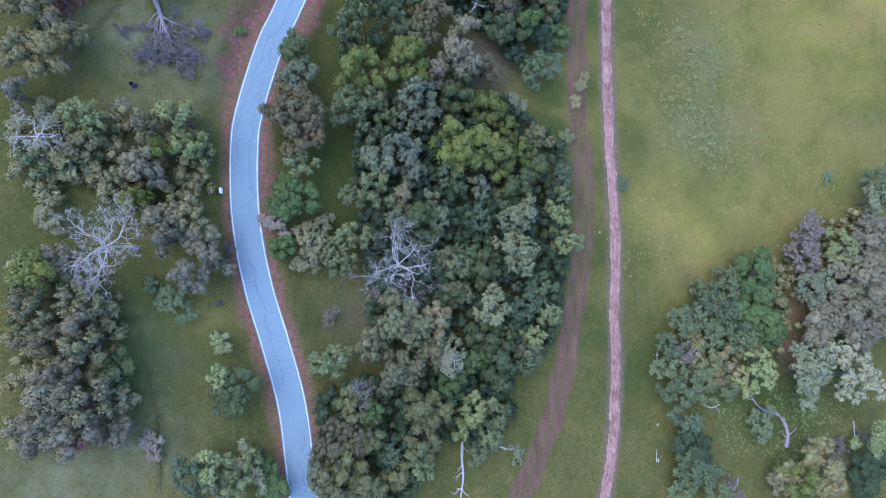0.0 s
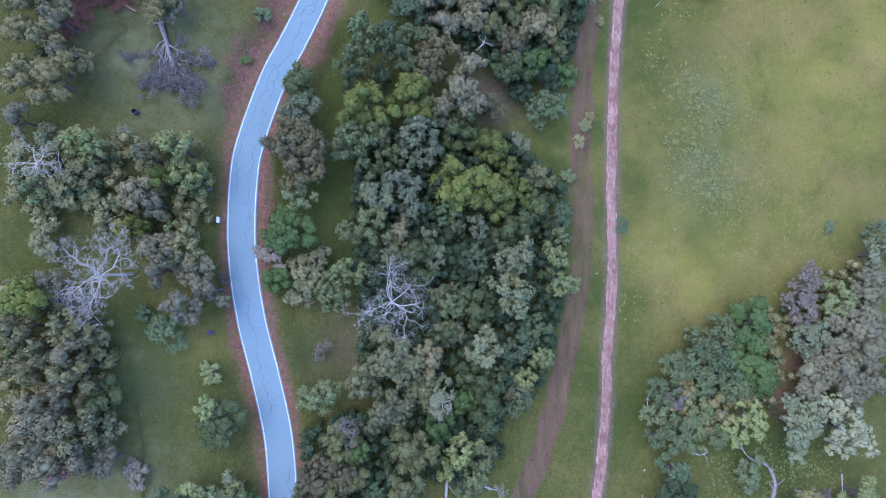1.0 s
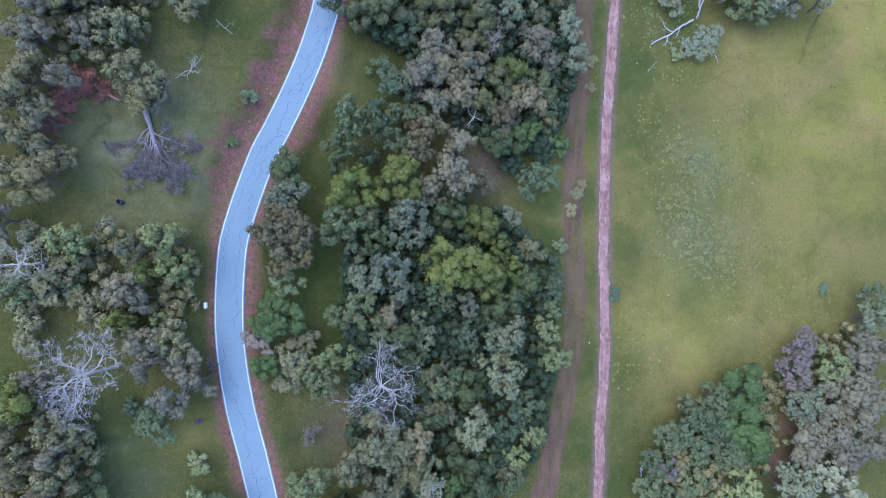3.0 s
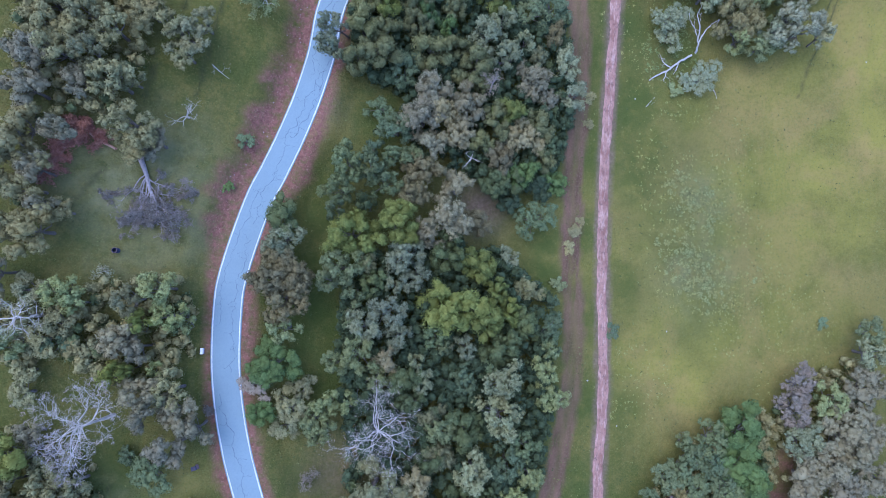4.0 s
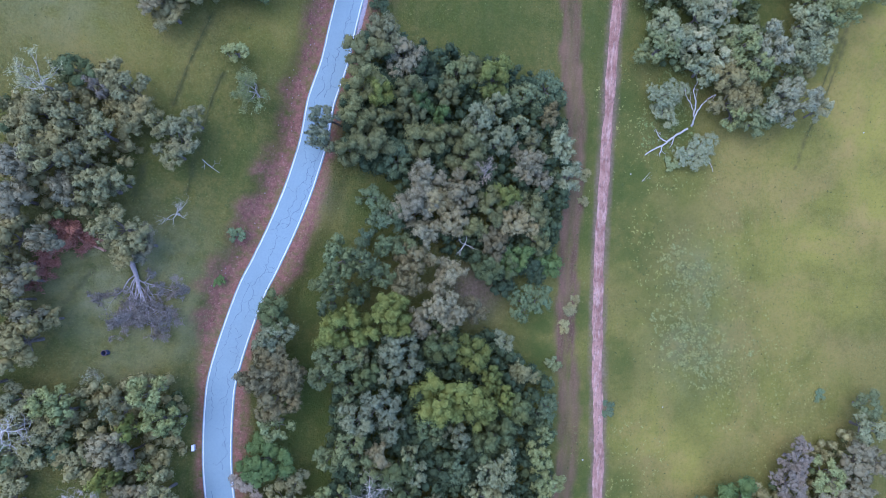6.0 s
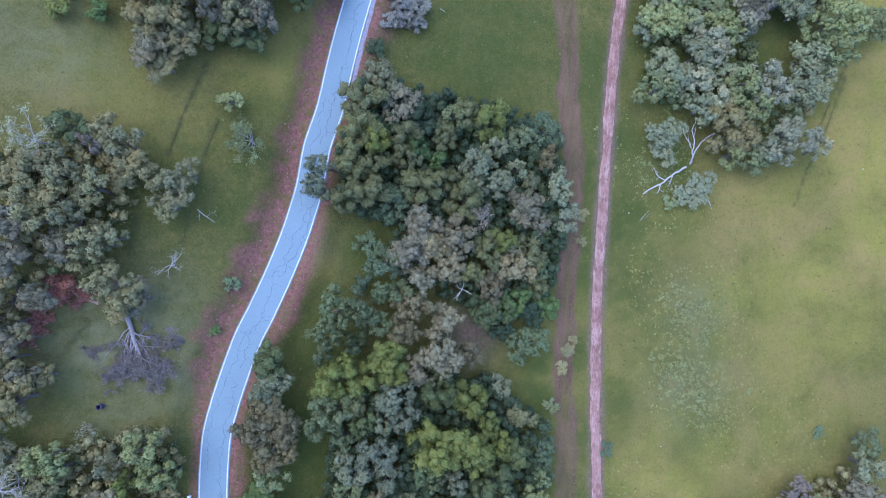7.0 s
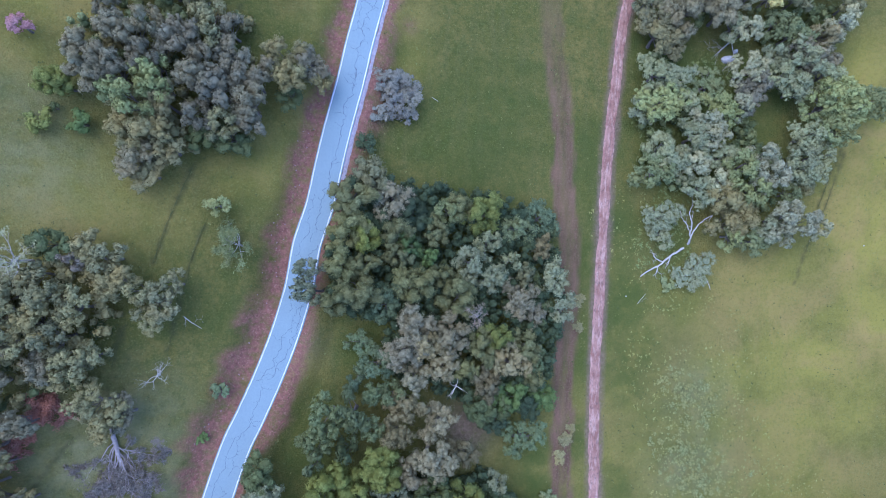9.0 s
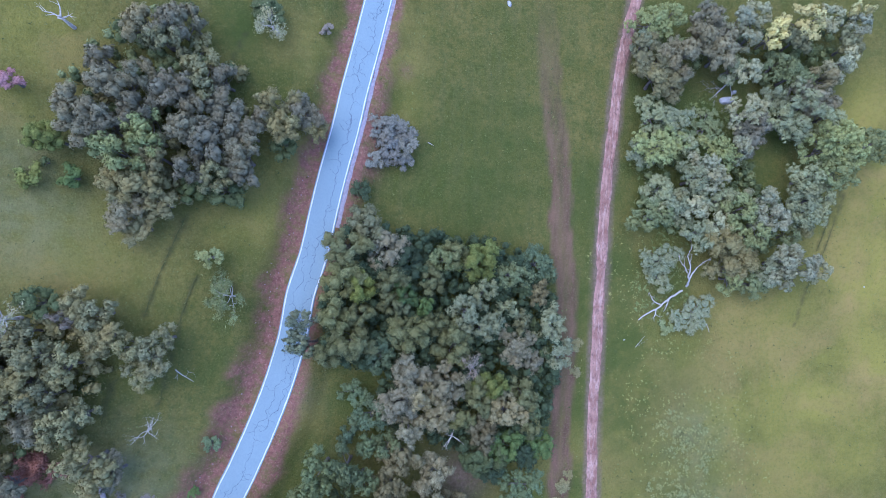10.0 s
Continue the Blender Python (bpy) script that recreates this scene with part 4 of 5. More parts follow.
tree("ash", -26.2, 92.5, 3.2, 11)
tree("drab", -29.1, 89.2, 2.8, 10)
tree("ash", -26.0, 90.1, 2.7, 9)
tree("ash", -32.3, 90.0, 2.6, 9.5)
tree("olive", -29.1, 87.5, 3.1, 6)
tree("olive", -32.9, 87.8, 2.5, 6)
tree("ash", -45.3, 93.9, 2.8, 8.5)
tree("ash", -42.3, 94.2, 2.5, 9.5)
tree("ash", -44.0, 103.9, 2.2, 7)
tree("dull", -22.2, 101.0, 3.2, 8.5)
tree("dull", -21.1, 97.6, 3.2, 9.5)
tree("ash", -18.8, 100.4, 3.3, 7.5)
tree("dull", -17.5, 98.4, 2.5, 6.5)
tree("ash", -23.9, 98.6, 2.3, 7)
tree("olive", -21.3, 95.7, 2.7, 5)
tree("tan", -39.2, 108.8, 2.9, 10)
tree("ash", -35.6, 110.1, 2.9, 10)
tree("ash", -33.6, 110.9, 2.1, 9.5)
tree("drab", -35.8, 107.4, 2.6, 8)
tree("drab", -37.3, 108.0, 2.3, 8.5)
tree("drab", -33.1, 108.7, 2.4, 4)
tree("yellow", -49.9, 92.8, 2.3, 5.5)
tree("yellow", -48.9, 92.4, 2.0, 5)
tree("yellow", -51.9, 87.2, 2.1, 2.5)
tree("olive", -50.6, 89.5, 0.9, 1.8)
tree("green", -47.4, 87.8, 2.0, 2.8)
tree("pink", -53.7, 99.4, 1.9, 4)
tree("olive", -24.6, 116.0, 2.7, 3.4)
tree("dull", 40.3, 117.1, 5.0, 8.5)
tree("dull", 40.0, 113.6, 3.8, 8)
tree("dull", 43.5, 112.7, 3.2, 7.5)
tree("tan", 45.2, 117.7, 4.5, 11)
tree("tan", 47.7, 120.4, 4.0, 11)
tree("ash", 51.9, 118.8, 3.8, 11)
tree("ash", 49.8, 124.7, 3.9, 9.5)
tree("lime", 39.8, 124.4, 3.9, 6.5)
tree("lime", 42.8, 125.6, 3.0, 7)
tree("mist", 38.6, 120.9, 2.8, 6)
tree("pale", 55.4, 125.0, 3.2, 10)
tree("pale", 56.9, 121.9, 2.5, 9)
tree("cream", 61.7, 122.9, 3.4, 10)
tree("pale", 59.0, 126.1, 3.0, 9)
tree("grey", 66.6, 122.7, 3.0, 8.5)
tree("cream", 67.8, 125.8, 3.7, 10)
tree("pale", 72.7, 127.1, 2.8, 8.5)
tree("cream", 78.2, 128.1, 2.1, 8.5)
tree("pale", 78.2, 125.5, 2.8, 8)
tree("grey", 76.8, 122.4, 3.0, 8)
tree("mist", 54.9, 117.3, 2.8, 7)
tree("pale", 56.8, 116.0, 3.2, 8.5)
tree("sage", 63.6, 118.2, 3.3, 6.5)
tree("pale", 76.4, 119.8, 3.0, 8)
tree("pale", 74.7, 117.9, 2.8, 7.5)
tree("sage", 65.8, 116.1, 3.9, 8.5)
tree("tan", 71.8, 115.4, 2.5, 10)
tree("mist", 66.8, 109.9, 5.2, 11)
tree("ash", 69.8, 111.5, 4.3, 11)
tree("mist", 64.5, 107.9, 4.2, 8.5)
tree("mist", 71.9, 108.6, 3.5, 9.5)
tree("mist", 67.3, 106.1, 3.2, 8.5)
tree("pale", 57.3, 108.9, 3.9, 9)
tree("ash", 58.6, 104.9, 3.9, 9)
tree("mist", 63.0, 111.8, 3.0, 7)
tree("lime", 74.3, 104.1, 5.4, 12)
tree("lime", 74.6, 99.4, 4.6, 11)
tree("lime", 71.6, 102.6, 3.2, 9.5)
tree("sage", 82.4, 104.4, 4.0, 8)
tree("mist", 40.1, 107.0, 3.9, 7)
tree("mist", 43.8, 106.3, 3.9, 7)
tree("lime", 41.0, 101.4, 5.0, 8)
tree("mist", 46.1, 102.5, 2.8, 7)
tree("mist", 38.1, 100.7, 3.0, 5.5)
tree("sage", 51.5, 106.5, 4.1, 2.6)
tree("lime", 52.8, 101.0, 3.9, 9)
tree("pale", 50.4, 97.2, 4.1, 10)
tree("pale", 56.5, 102.3, 2.7, 9)
tree("mist", 69.8, 97.6, 4.2, 8.5)
tree("mist", 69.2, 93.6, 4.0, 8)
tree("mist", 41.6, 93.7, 3.4, 7)
tree("sage", 40.6, 89.6, 4.1, 7)
tree("mist", 44.3, 91.8, 3.4, 7)
tree("mist", 47.7, 96.2, 4.1, 9)
tree("pale", 48.3, 91.4, 3.4, 8)
tree("mist", 53.7, 93.0, 3.3, 6.5)
tree("mist", 49.2, 86.6, 3.9, 7.5)
tree("pale", 53.1, 87.7, 3.2, 8.5)
tree("lime", 56.6, 90.7, 3.6, 10)
tree("pale", 60.7, 93.2, 2.9, 11)
tree("pale", 61.5, 89.2, 3.8, 12)
tree("lime", 58.9, 86.2, 3.4, 11)
tree("dull", 54.9, 85.2, 4.1, 9.5)
tree("dull", 54.4, 80.7, 3.9, 8.5)
tree("lime", 56.1, 78.8, 2.8, 7.5)
tree("dull", 58.7, 81.9, 3.2, 8.5)
tree("pale", 65.0, 82.1, 3.9, 11)
tree("pale", 68.3, 81.2, 3.9, 11)
tree("mist", 63.1, 80.1, 3.5, 7.5)
tree("sage", 61.2, 78.0, 3.8, 6)
tree("pale", 73.0, 80.5, 2.3, 8.5)
tree("sage", 67.4, 87.1, 2.8, 6)
tree("mist", 42.7, 81.4, 3.9, 5)
tree("mist", 42.8, 78.4, 2.8, 3.3)
tree("mist", 50.1, 71.4, 4.4, 2.4)
tree("sage", 45.6, 69.1, 1.8, 1)
tree("mist", 69.4, 91.1, 4.0, 8)
tree("mist", 72.4, 94.3, 3.3, 8)
tree("grey", 71.2, 88.4, 2.4, 5)
tree("ash", -54.3, 57.3, 3.3, 9)
tree("ash", -54.9, 52.5, 3.1, 9)
tree("dull", -54.7, 47.4, 3.2, 8.5)

# ---- bushes beside the road, the track and the path ----
tree("lilac", -26.4, 12.0, 2.7, 2.2)
tree("lilac", -42.4, -21.0, 2.3, 2.2)
tree("teal", -30.5, 50.4, 1.8, 1.6)
tree("lime", -30.9, 78.0, 2.2, 3.5)
tree("blue", -7.0, 100.6, 2.9, 2.9)
tree("blue", -4.8, 100.4, 3.0, 3.2)
tree("blue", -3.8, 98.3, 2.9, 3.0)
tree("blue", -5.9, 97.3, 3.0, 3.1)
tree("blue", -8.2, 95.1, 1.9, 2.0)
tree("blue", -3.9, 95.4, 2.0, 2.1)
tree("dark", -10.2, 90.2, 1.9, 1.6)
tree("lilac", -16.7, 115.6, 1.3, 1.4)
tree("dull", 26.3, 40.5, 1.6, 0.9)
tree("dull", 25.1, 37.3, 1.5, 0.8)
tree("dull", 27.2, 42.3, 1.1, 0.6)
tree("teal", 34.8, 21.8, 1.8, 0.7)
tree("teal", 80.0, 24.9, 1.6, 0.6)
tree("dull", 28.2, 65.7, 1.4, 0.8)
tree("dull", 28.0, 60.6, 1.2, 0.7)
tree("sage", 23.4, 30.4, 1.7, 1.6)
tree("green", -32.7, 43.1, 0.9, 0.6)
tree("green", -33.1, 42.7, 0.9, 0.6)


# ---- undergrowth: low leafy scrub added to fill the gaps between the crowns ----
WOODS = []
WOODS.append([(-13.3, 32.0), (-0.4, 37.3), (11.6, 35.7), (22.2, 27.3), (22.9, 6.8), (19.9, -7.2), (11.1, -16.4), (-7.6, -15.6), (-12.1, -3.0), (-13.1, 7.9), (-15.0, 18.0)])
WOODS.append([(-14.1, 84.5), (-2.6, 84.4), (10.9, 83.3), (21.8, 80.6), (25.2, 62.8), (21.5, 50.7), (10.4, 47.4), (-4.9, 51.8), (-6.2, 60.9), (-14.9, 63.0)])
WOODS.append([(-19.5, -15), (-11, -12), (8, -15), (13, -19), (8, -24), (0, -23), (-6, -33), (-19, -33), (-18.5, -26)])
WOODS.append([(-59.2, 6.6), (-52.5, 4.4), (-46.5, -0.2), (-46.5, -18.1), (-58.2, -20.2)])
WOODS.append([(-57.7, 66.9), (-42.6, 70.8), (-42.4, 62.1), (-46.0, 51.9), (-50.9, 50.4), (-53.8, 45.4), (-57.0, 34.5)])
WOODS.append([(-46.6, 103.3), (-27.8, 106.5), (-25.5, 89.3), (-33.2, 86.8), (-38.4, 82.4), (-44.9, 90.8)])
WOODS.append([(38.0, 121.8), (79.7, 128.8), (79.1, 118.4), (70.9, 110.8), (59.9, 116.4), (49.0, 116.6), (44.8, 110.1), (48.3, 103.2), (59.3, 101.9), (66.3, 94.0), (65.7, 83.6), (52.3, 85.0), (39.0, 88.3)])
WOODS.append([(-49.3, 101.2), (-42.8, 112.0), (-34.5, 114.2), (-32.1, 107.3), (-35.8, 100.9), (-45.7, 95.9)])
WOODS.append([(42.5, -6.5), (54.9, 5.1), (67.3, 8.0), (89.1, 21.4), (87.1, -12.6), (71.4, -17.6), (63.7, -8.9), (53.4, -17.1), (42.9, -17.7)])
WOODS.append([(-59.3, 25.4), (-49.6, 26.7), (-38.1, 29.0), (-35.1, 20.9), (-37.8, 8.9), (-42.7, 10.3), (-51.4, 15.4), (-59.3, 14.9)])


def within(x, y, corners):
    c, inside = corners, np.zeros(len(x), bool)
    for (x1, y1), (x2, y2) in zip(c, c[-1:] + c[:-1]):
        cross = (y1 > y) != (y2 > y)
        inside ^= cross & (x < (x2 - x1) * (y - y1) / (y2 - y1 + 1e-9) + x1)
    return inside


def undergrowth(kind, seed, count, woods, tall=(0.2, 3.2), size=(0.6, 1.15)):
    g = np.random.default_rng(seed)
    V, faces, nv = [], [], 0
    stand = np.array(STANDING)
    for wood in woods:
        lo, hi = np.min(wood, 0), np.max(wood, 0)
        n = int(count * (hi[0] - lo[0]) * (hi[1] - lo[1]))
        x, y = g.uniform(lo[0], hi[0], n), g.uniform(lo[1], hi[1], n)
        ok = within(x, y, wood) & (blobs(x, y, REDDISH) < 0.3) & (near_line(ROAD_LINE, x, y)[0] > 4.5)
        gap = np.min(np.hypot(x[:, None] - stand[:, 0], y[:, None] - stand[:, 1]) / stand[:, 2], 1)
        x, y = x[ok & (gap > 0.5)], y[ok & (gap > 0.5)]
        for px, py, pz in zip(x, y, ground_z(x, y)):
            q = g.uniform(*size)
            c = np.array([px, py, pz + g.uniform(*tall)])
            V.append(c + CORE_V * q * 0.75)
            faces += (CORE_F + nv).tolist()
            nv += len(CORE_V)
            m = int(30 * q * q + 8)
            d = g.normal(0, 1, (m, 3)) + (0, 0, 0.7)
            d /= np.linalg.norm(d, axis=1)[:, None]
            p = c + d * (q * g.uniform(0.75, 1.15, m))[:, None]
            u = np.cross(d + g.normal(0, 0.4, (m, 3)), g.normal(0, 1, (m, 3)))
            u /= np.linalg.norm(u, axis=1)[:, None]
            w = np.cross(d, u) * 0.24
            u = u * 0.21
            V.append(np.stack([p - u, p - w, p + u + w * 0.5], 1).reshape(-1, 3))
            faces += (np.arange(m * 3).reshape(-1, 3) + nv).tolist()
            nv += m * 3
    return tagged(part("undergrowth", np.vstack(V).tolist(), faces, LEAF[kind]), "tangled leafy undergrowth added in gaps between the trees", "undergrowth", kind="stuff")


# Dark leaves darken these gaps: their shade is put into the colour.
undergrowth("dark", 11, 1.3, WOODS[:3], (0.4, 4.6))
undergrowth("dull", 14, 0.9, WOODS[3:6] + WOODS[8:])
undergrowth("olive", 12, 0.15, WOODS)
undergrowth("sage", 13, 0.35, WOODS[6:8], (0.1, 2.2))


# ---- dead and fallen trees ----
def drape(verts, x, y):
    """Moves a thing built on level ground round 0, 0 onto the slope at x, y."""
    z0 = at_ground(x, y)
    v = np.array(verts)
    v[:, 2] += ground_z(v[:, 0] + x, v[:, 1] + y) - z0
    return v.tolist()


def twig_mass(tips, size, count, seed, most=170):
    """Fine twigs and dry leaf sprays round the tips of limbs."""
    g = np.random.default_rng(seed)
    V = []
    for t in tips if len(tips) < most else random.Random(seed).sample(tips, most):
        p = np.array(t) + g.normal(0, size * 0.5, (count, 3)) * (1, 1, 0.6)
        u = g.normal(0, 1, (count, 3)) + (0, 0, 0.2)
        u /= np.linalg.norm(u, axis=1)[:, None]
        w = np.cross(u, g.normal(0, 1, (count, 3)))
        w /= np.linalg.norm(w, axis=1)[:, None]
        a, b = g.uniform(0.12, 0.32, (count, 1)), g.uniform(0.03, 0.07, (count, 1))
        V.append(np.stack([p - u * a, p - w * b, p + u * a, p + w * b], 1).reshape(-1, 3))
    V = np.vstack(V)
    return V.tolist(), np.arange(len(V)).reshape(-1, 4).tolist()


def bare_tree(x, y, h, r, seed, material, label, limbs=7, depth=2, thick=0.28, twigs="", count=14, twist=0.3, kids=(1, 3), at=0.42, lean=(0, 0), tuft=0.5):
    rnd = random.Random(seed)
    ob = new("bare_tree")
    ob.matrix_basis = pose(x, y, at_ground(x, y))
    verts, faces, tips = [], [], []
    fork = Vector((lean[0] + rnd.uniform(-0.3, 0.3), lean[1] + rnd.uniform(-0.3, 0.3), h * at))
    tube(verts, faces, [Vector((0, 0, -0.9)), Vector((0, 0, 0)), fork * 0.5, fork], [thick * 1.8, thick * 1.4, thick, thick * 0.9], 8)
    for k in range(limbs):
        a = 6.283 * k / limbs + rnd.uniform(-0.3, 0.3)
        rise = rnd.uniform(0.1, 0.75)
        tips += limb(rnd, verts, faces, fork - Vector((0, 0, rnd.uniform(0, 0.1) * h)), (math.cos(a), math.sin(a), rise), r * rnd.uniform(0.5, 0.72), thick * 0.6, depth, twist, kids, 0.02, 0.6)
    part("trunk", verts, faces, material, ob)
    if twigs:
        tagged(part("twig_mass", *twig_mass(tips, tuft, count, seed), LEAF[twigs], ob, "fine dry twigs"), kind="stuff")
    return tagged(ob, label, "dead tree", "dead trees on the hillside")


def fallen_tree(x, y, x2, y2, fan, seed, material, label, thick=0.35, limbs=5, twigs="", count=16, size=0.55):
    rnd = random.Random(seed)
    ob = new("fallen_tree")
    ob.matrix_basis = pose(x, y, at_ground(x, y))
    way = Vector((x2 - x, y2 - y, 0))
    long = way.length
    way.normalize()
    across = Vector((way.y, -way.x, 0))
    verts, faces, tips = [], [], []
    pts = [way * (long * s) + across * rnd.gauss(0, 0.12) + Vector((0, 0, thick * 0.8 + 0.5 * s)) for s in (0, 0.15, 0.3, 0.5, 0.75, 1.0)]
    tube(verts, faces, pts, [thick * 1.15, thick, thick * 0.8, thick * 0.55, thick * 0.3, thick * 0.08], 8)
    for k in range(limbs):
        s = rnd.uniform(0.05, 0.45)
        side = (k / max(limbs - 1, 1) * 2 - 1) * fan + rnd.uniform(-0.15, 0.15)
        start = pts[0].lerp(pts[-1], s)
        d = way * math.cos(side) + across * math.sin(side) + Vector((0, 0, rnd.uniform(0.0, 0.25)))
        tips += limb(rnd, verts, faces, start, d, long * (1.0 - s) * rnd.uniform(0.5, 0.85), thick * 0.5 * (1.1 - s), 2, 0.22, (1, 3), -0.01, 0.55, 0.25)
    tips.append(pts[-1])
    low = [(a, b, max(c, 0.03)) for a, b, c in verts]
    part("trunk", drape(low, x, y), faces, material, ob)
    if twigs:
        tv, tf = twig_mass(tips, size, count, seed)
        tagged(part("twig_mass", drape([(a, b, max(c, 0.05)) for a, b, c in tv], x, y), tf, LEAF[twigs], ob, "mass of fine dead twigs"), kind="stuff")
    return tagged(ob, label, "fallen tree", "fallen trees on the grass")


def log(points, thick, seed, material, label, stubs=3):
    rnd = random.Random(seed)
    x, y = points[0]
    ob = new("log")
    ob.matrix_basis = pose(x, y, at_ground(x, y))
    line = smooth_line([(a - x, b - y) for a, b in points], 4)
    n = len(line)
    pts = [Vector((a, b, thick * 0.7 + rnd.uniform(0, 0.06))) for a, b in line]
    verts, faces = [], []
    tube(verts, faces, pts, [thick * (1 - 0.7 * i / n) * rnd.uniform(0.9, 1.1) for i in range(n)], 7)
    for _ in range(stubs):
        i = rnd.randrange(1, n - 1)
        d = (pts[i + 1] - pts[i - 1]).normalized()
        sgn = rnd.choice((-1, 1))
        limb(rnd, verts, faces, pts[i], d * 0.7 + Vector((d.y, -d.x, 0)) * sgn + Vector((0, 0, 0.1)), rnd.uniform(0.8, 2.0), thick * 0.4, 1, 0.2, (1, 2), 0, 0.6, 0.3)
    part("wood", drape([(a, b, max(c, 0.02)) for a, b, c in verts], x, y), faces, material, ob)
    return tagged(ob, label, "log", "fallen logs on the grass")


def fan_tree(root, fork, reach, spread, seed, label):
    """An uprooted oak on its side: a short trunk, then a wide fan of crooked boughs pressed on the ground under a mat of twigs."""
    rnd = random.Random(seed)
    x, y = root
    ob = new("fallen_tree")
    ob.matrix_basis = pose(x, y, at_ground(x, y))
    end = Vector((fork[0] - x, fork[1] - y, 0.8))
    way = math.atan2(end.y, end.x)
    verts, faces, tips = [], [], []
    tube(verts, faces, [Vector((0, 0, 0.35)), end * 0.5 + Vector((0.1, 0, 0.1)), end], [0.36, 0.26, 0.2], 9)
    for k in range(7):
        a = way + math.pi + rnd.uniform(-1.3, 1.3)
        limb(rnd, verts, faces, Vector((0, 0, 0.4)), (math.cos(a), math.sin(a), rnd.uniform(-0.2, 0.5)), rnd.uniform(0.5, 1.1), 0.13, 1, 0.3, (1, 2), 0)
    for k in range(15):
        off = spread * (k / 7 - 1) + rnd.uniform(-0.08, 0.08)
        a = way + off
        start = end * (1.0 - 0.55 * abs(off) / spread)
        tips += limb(rnd, verts, faces, start, (math.cos(a), math.sin(a), 0.05), reach * rnd.uniform(0.44, 0.6), 0.10, 3, 0.24, (2, 3), 0.0, 0.42, 0.35)
    part("trunk", drape([(a, b, max(c, 0.03)) for a, b, c in verts], x, y), faces, PURPLEWOOD, ob)
    tv, tf = twig_mass(tips, 0.30, 9, seed, 1400)
    tagged(part("twig_mass", drape([(a, b, max(c, 0.05)) for a, b, c in tv], x, y), tf, LEAF["lilac"], ob, "mat of fine dead twigs"), kind="stuff")
    return tagged(ob, label, "fallen tree", "fallen trees on the grass")


def forked_wood(name, arms, thick, seed, label, category, group):
    """Bare wood whose trunk and arms each follow a line: x, y and height over the ground; the first is the thickest."""
    rnd = random.Random(seed)
    x, y, _ = arms[0][0]
    ob = new(name)
    ob.matrix_basis = pose(x, y, at_ground(x, y))
    for n, arm in enumerate(arms):
        verts, faces = [], []
        line = smooth_line([(a - x, b - y, c) for a, b, c in arm], 4)
        pts = [Vector(p) + Vector((rnd.gauss(0, 0.05), rnd.gauss(0, 0.05), 0)) for p in line]
        first, last = (thick, thick * 0.55) if n == 0 else (thick * 0.62, thick * 0.12)
        tube(verts, faces, pts, [first + (last - first) * i / (len(pts) - 1) for i in range(len(pts))], 7)
        for p in pts[3::3] if n else []:
            a = rnd.uniform(0, 6.283)
            limb(rnd, verts, faces, p, (math.cos(a), math.sin(a), 0.25), rnd.uniform(0.6, 1.4), 0.05, 1, 0.3, (1, 2), 0.02, 0.6, 0.2)
        part("trunk" if n == 0 else "arm", drape(verts, x, y), faces, DEADWOOD, ob)
    return tagged(ob, label, category, group)


def leafy_limb(points, seed, label):
    """A fallen bough that still carries its dry leaves."""
    rnd = random.Random(seed)
    x, y = points[0]
    ob = new("fallen_tree")
    ob.matrix_basis = pose(x, y, at_ground(x, y))
    line = smooth_line([(a - x, b - y) for a, b in points], 5)
    pts = [Vector((a, b, 0.35 + rnd.uniform(0, 0.15))) for a, b in line]
    verts, faces, tips = [], [], []
    tube(verts, faces, pts, [0.2 * (1 - 0.75 * i / len(pts)) for i in range(len(pts))], 7)
    for p in pts[4:]:
        for _ in range(3):
            a = rnd.uniform(0, 6.283)
            tips += limb(rnd, verts, faces, p, (math.cos(a), math.sin(a), 0.3), rnd.uniform(0.8, 1.5), 0.05, 1, 0.3, (1, 2), 0.02, 0.6, 0.2)
    part("trunk", drape([(a, b, max(c, 0.03)) for a, b, c in verts], x, y), faces, REDWOOD, ob)
    tv, tf = twig_mass(tips, 0.40, 12, seed, 800)
    tagged(part("dry_leaves", drape([(a, b, max(c, 0.05)) for a, b, c in tv], x, y), tf, LEAF["red"], ob, "rust-red dry leaves"), kind="stuff")
    return tagged(ob, label, "fallen tree", "fallen trees on the grass")


bare_tree(-7.4, 4.6, 8.2, 9.4, 21, DEADWOOD, "bleached leafless dead oak with sprawling crooked limbs", 12, 3, 0.16, "twig", 2, 0.5, (2, 3), 0.74, (0.4, 0.6), 0.3)
bare_tree(-45.6, 7.6, 8.4, 8.0, 22, DEADWOOD, "half-dead oak with bleached bare limbs and grey twigs", 9, 3, 0.19, "twig", 8, 0.42, (2, 3), 0.72, (-1.6, -0.3), 0.34)
bare_tree(-54.6, 22.0, 7.6, 4.6, 31, DEADWOOD, "half-dead oak with bleached bare limbs and pale tufts", 6, 2, 0.18, "pale", 4, 0.34, (2, 3), 0.66)
bare_tree(1.5, -10.2, 12.6, 3.2, 23, DEADWOOD, "narrow bleached dead tree among green oaks", 5, 2, 0.16, "pale", 10, 0.3, (1, 3), 0.72)
bare_tree(-18.5, -3.2, 1.9, 2.3, 24, PURPLEWOOD, "dark leafless bush of crooked purple-grey branches", 5, 1, 0.08, "lilac", 7)
bare_tree(-12.6, -14.6, 9.6, 2.6, 25, PURPLEWOOD, "leafless purplish tree top of fine branches", 6, 1, 0.09, "lilac", 6, 0.3, (1, 3), 0.84)
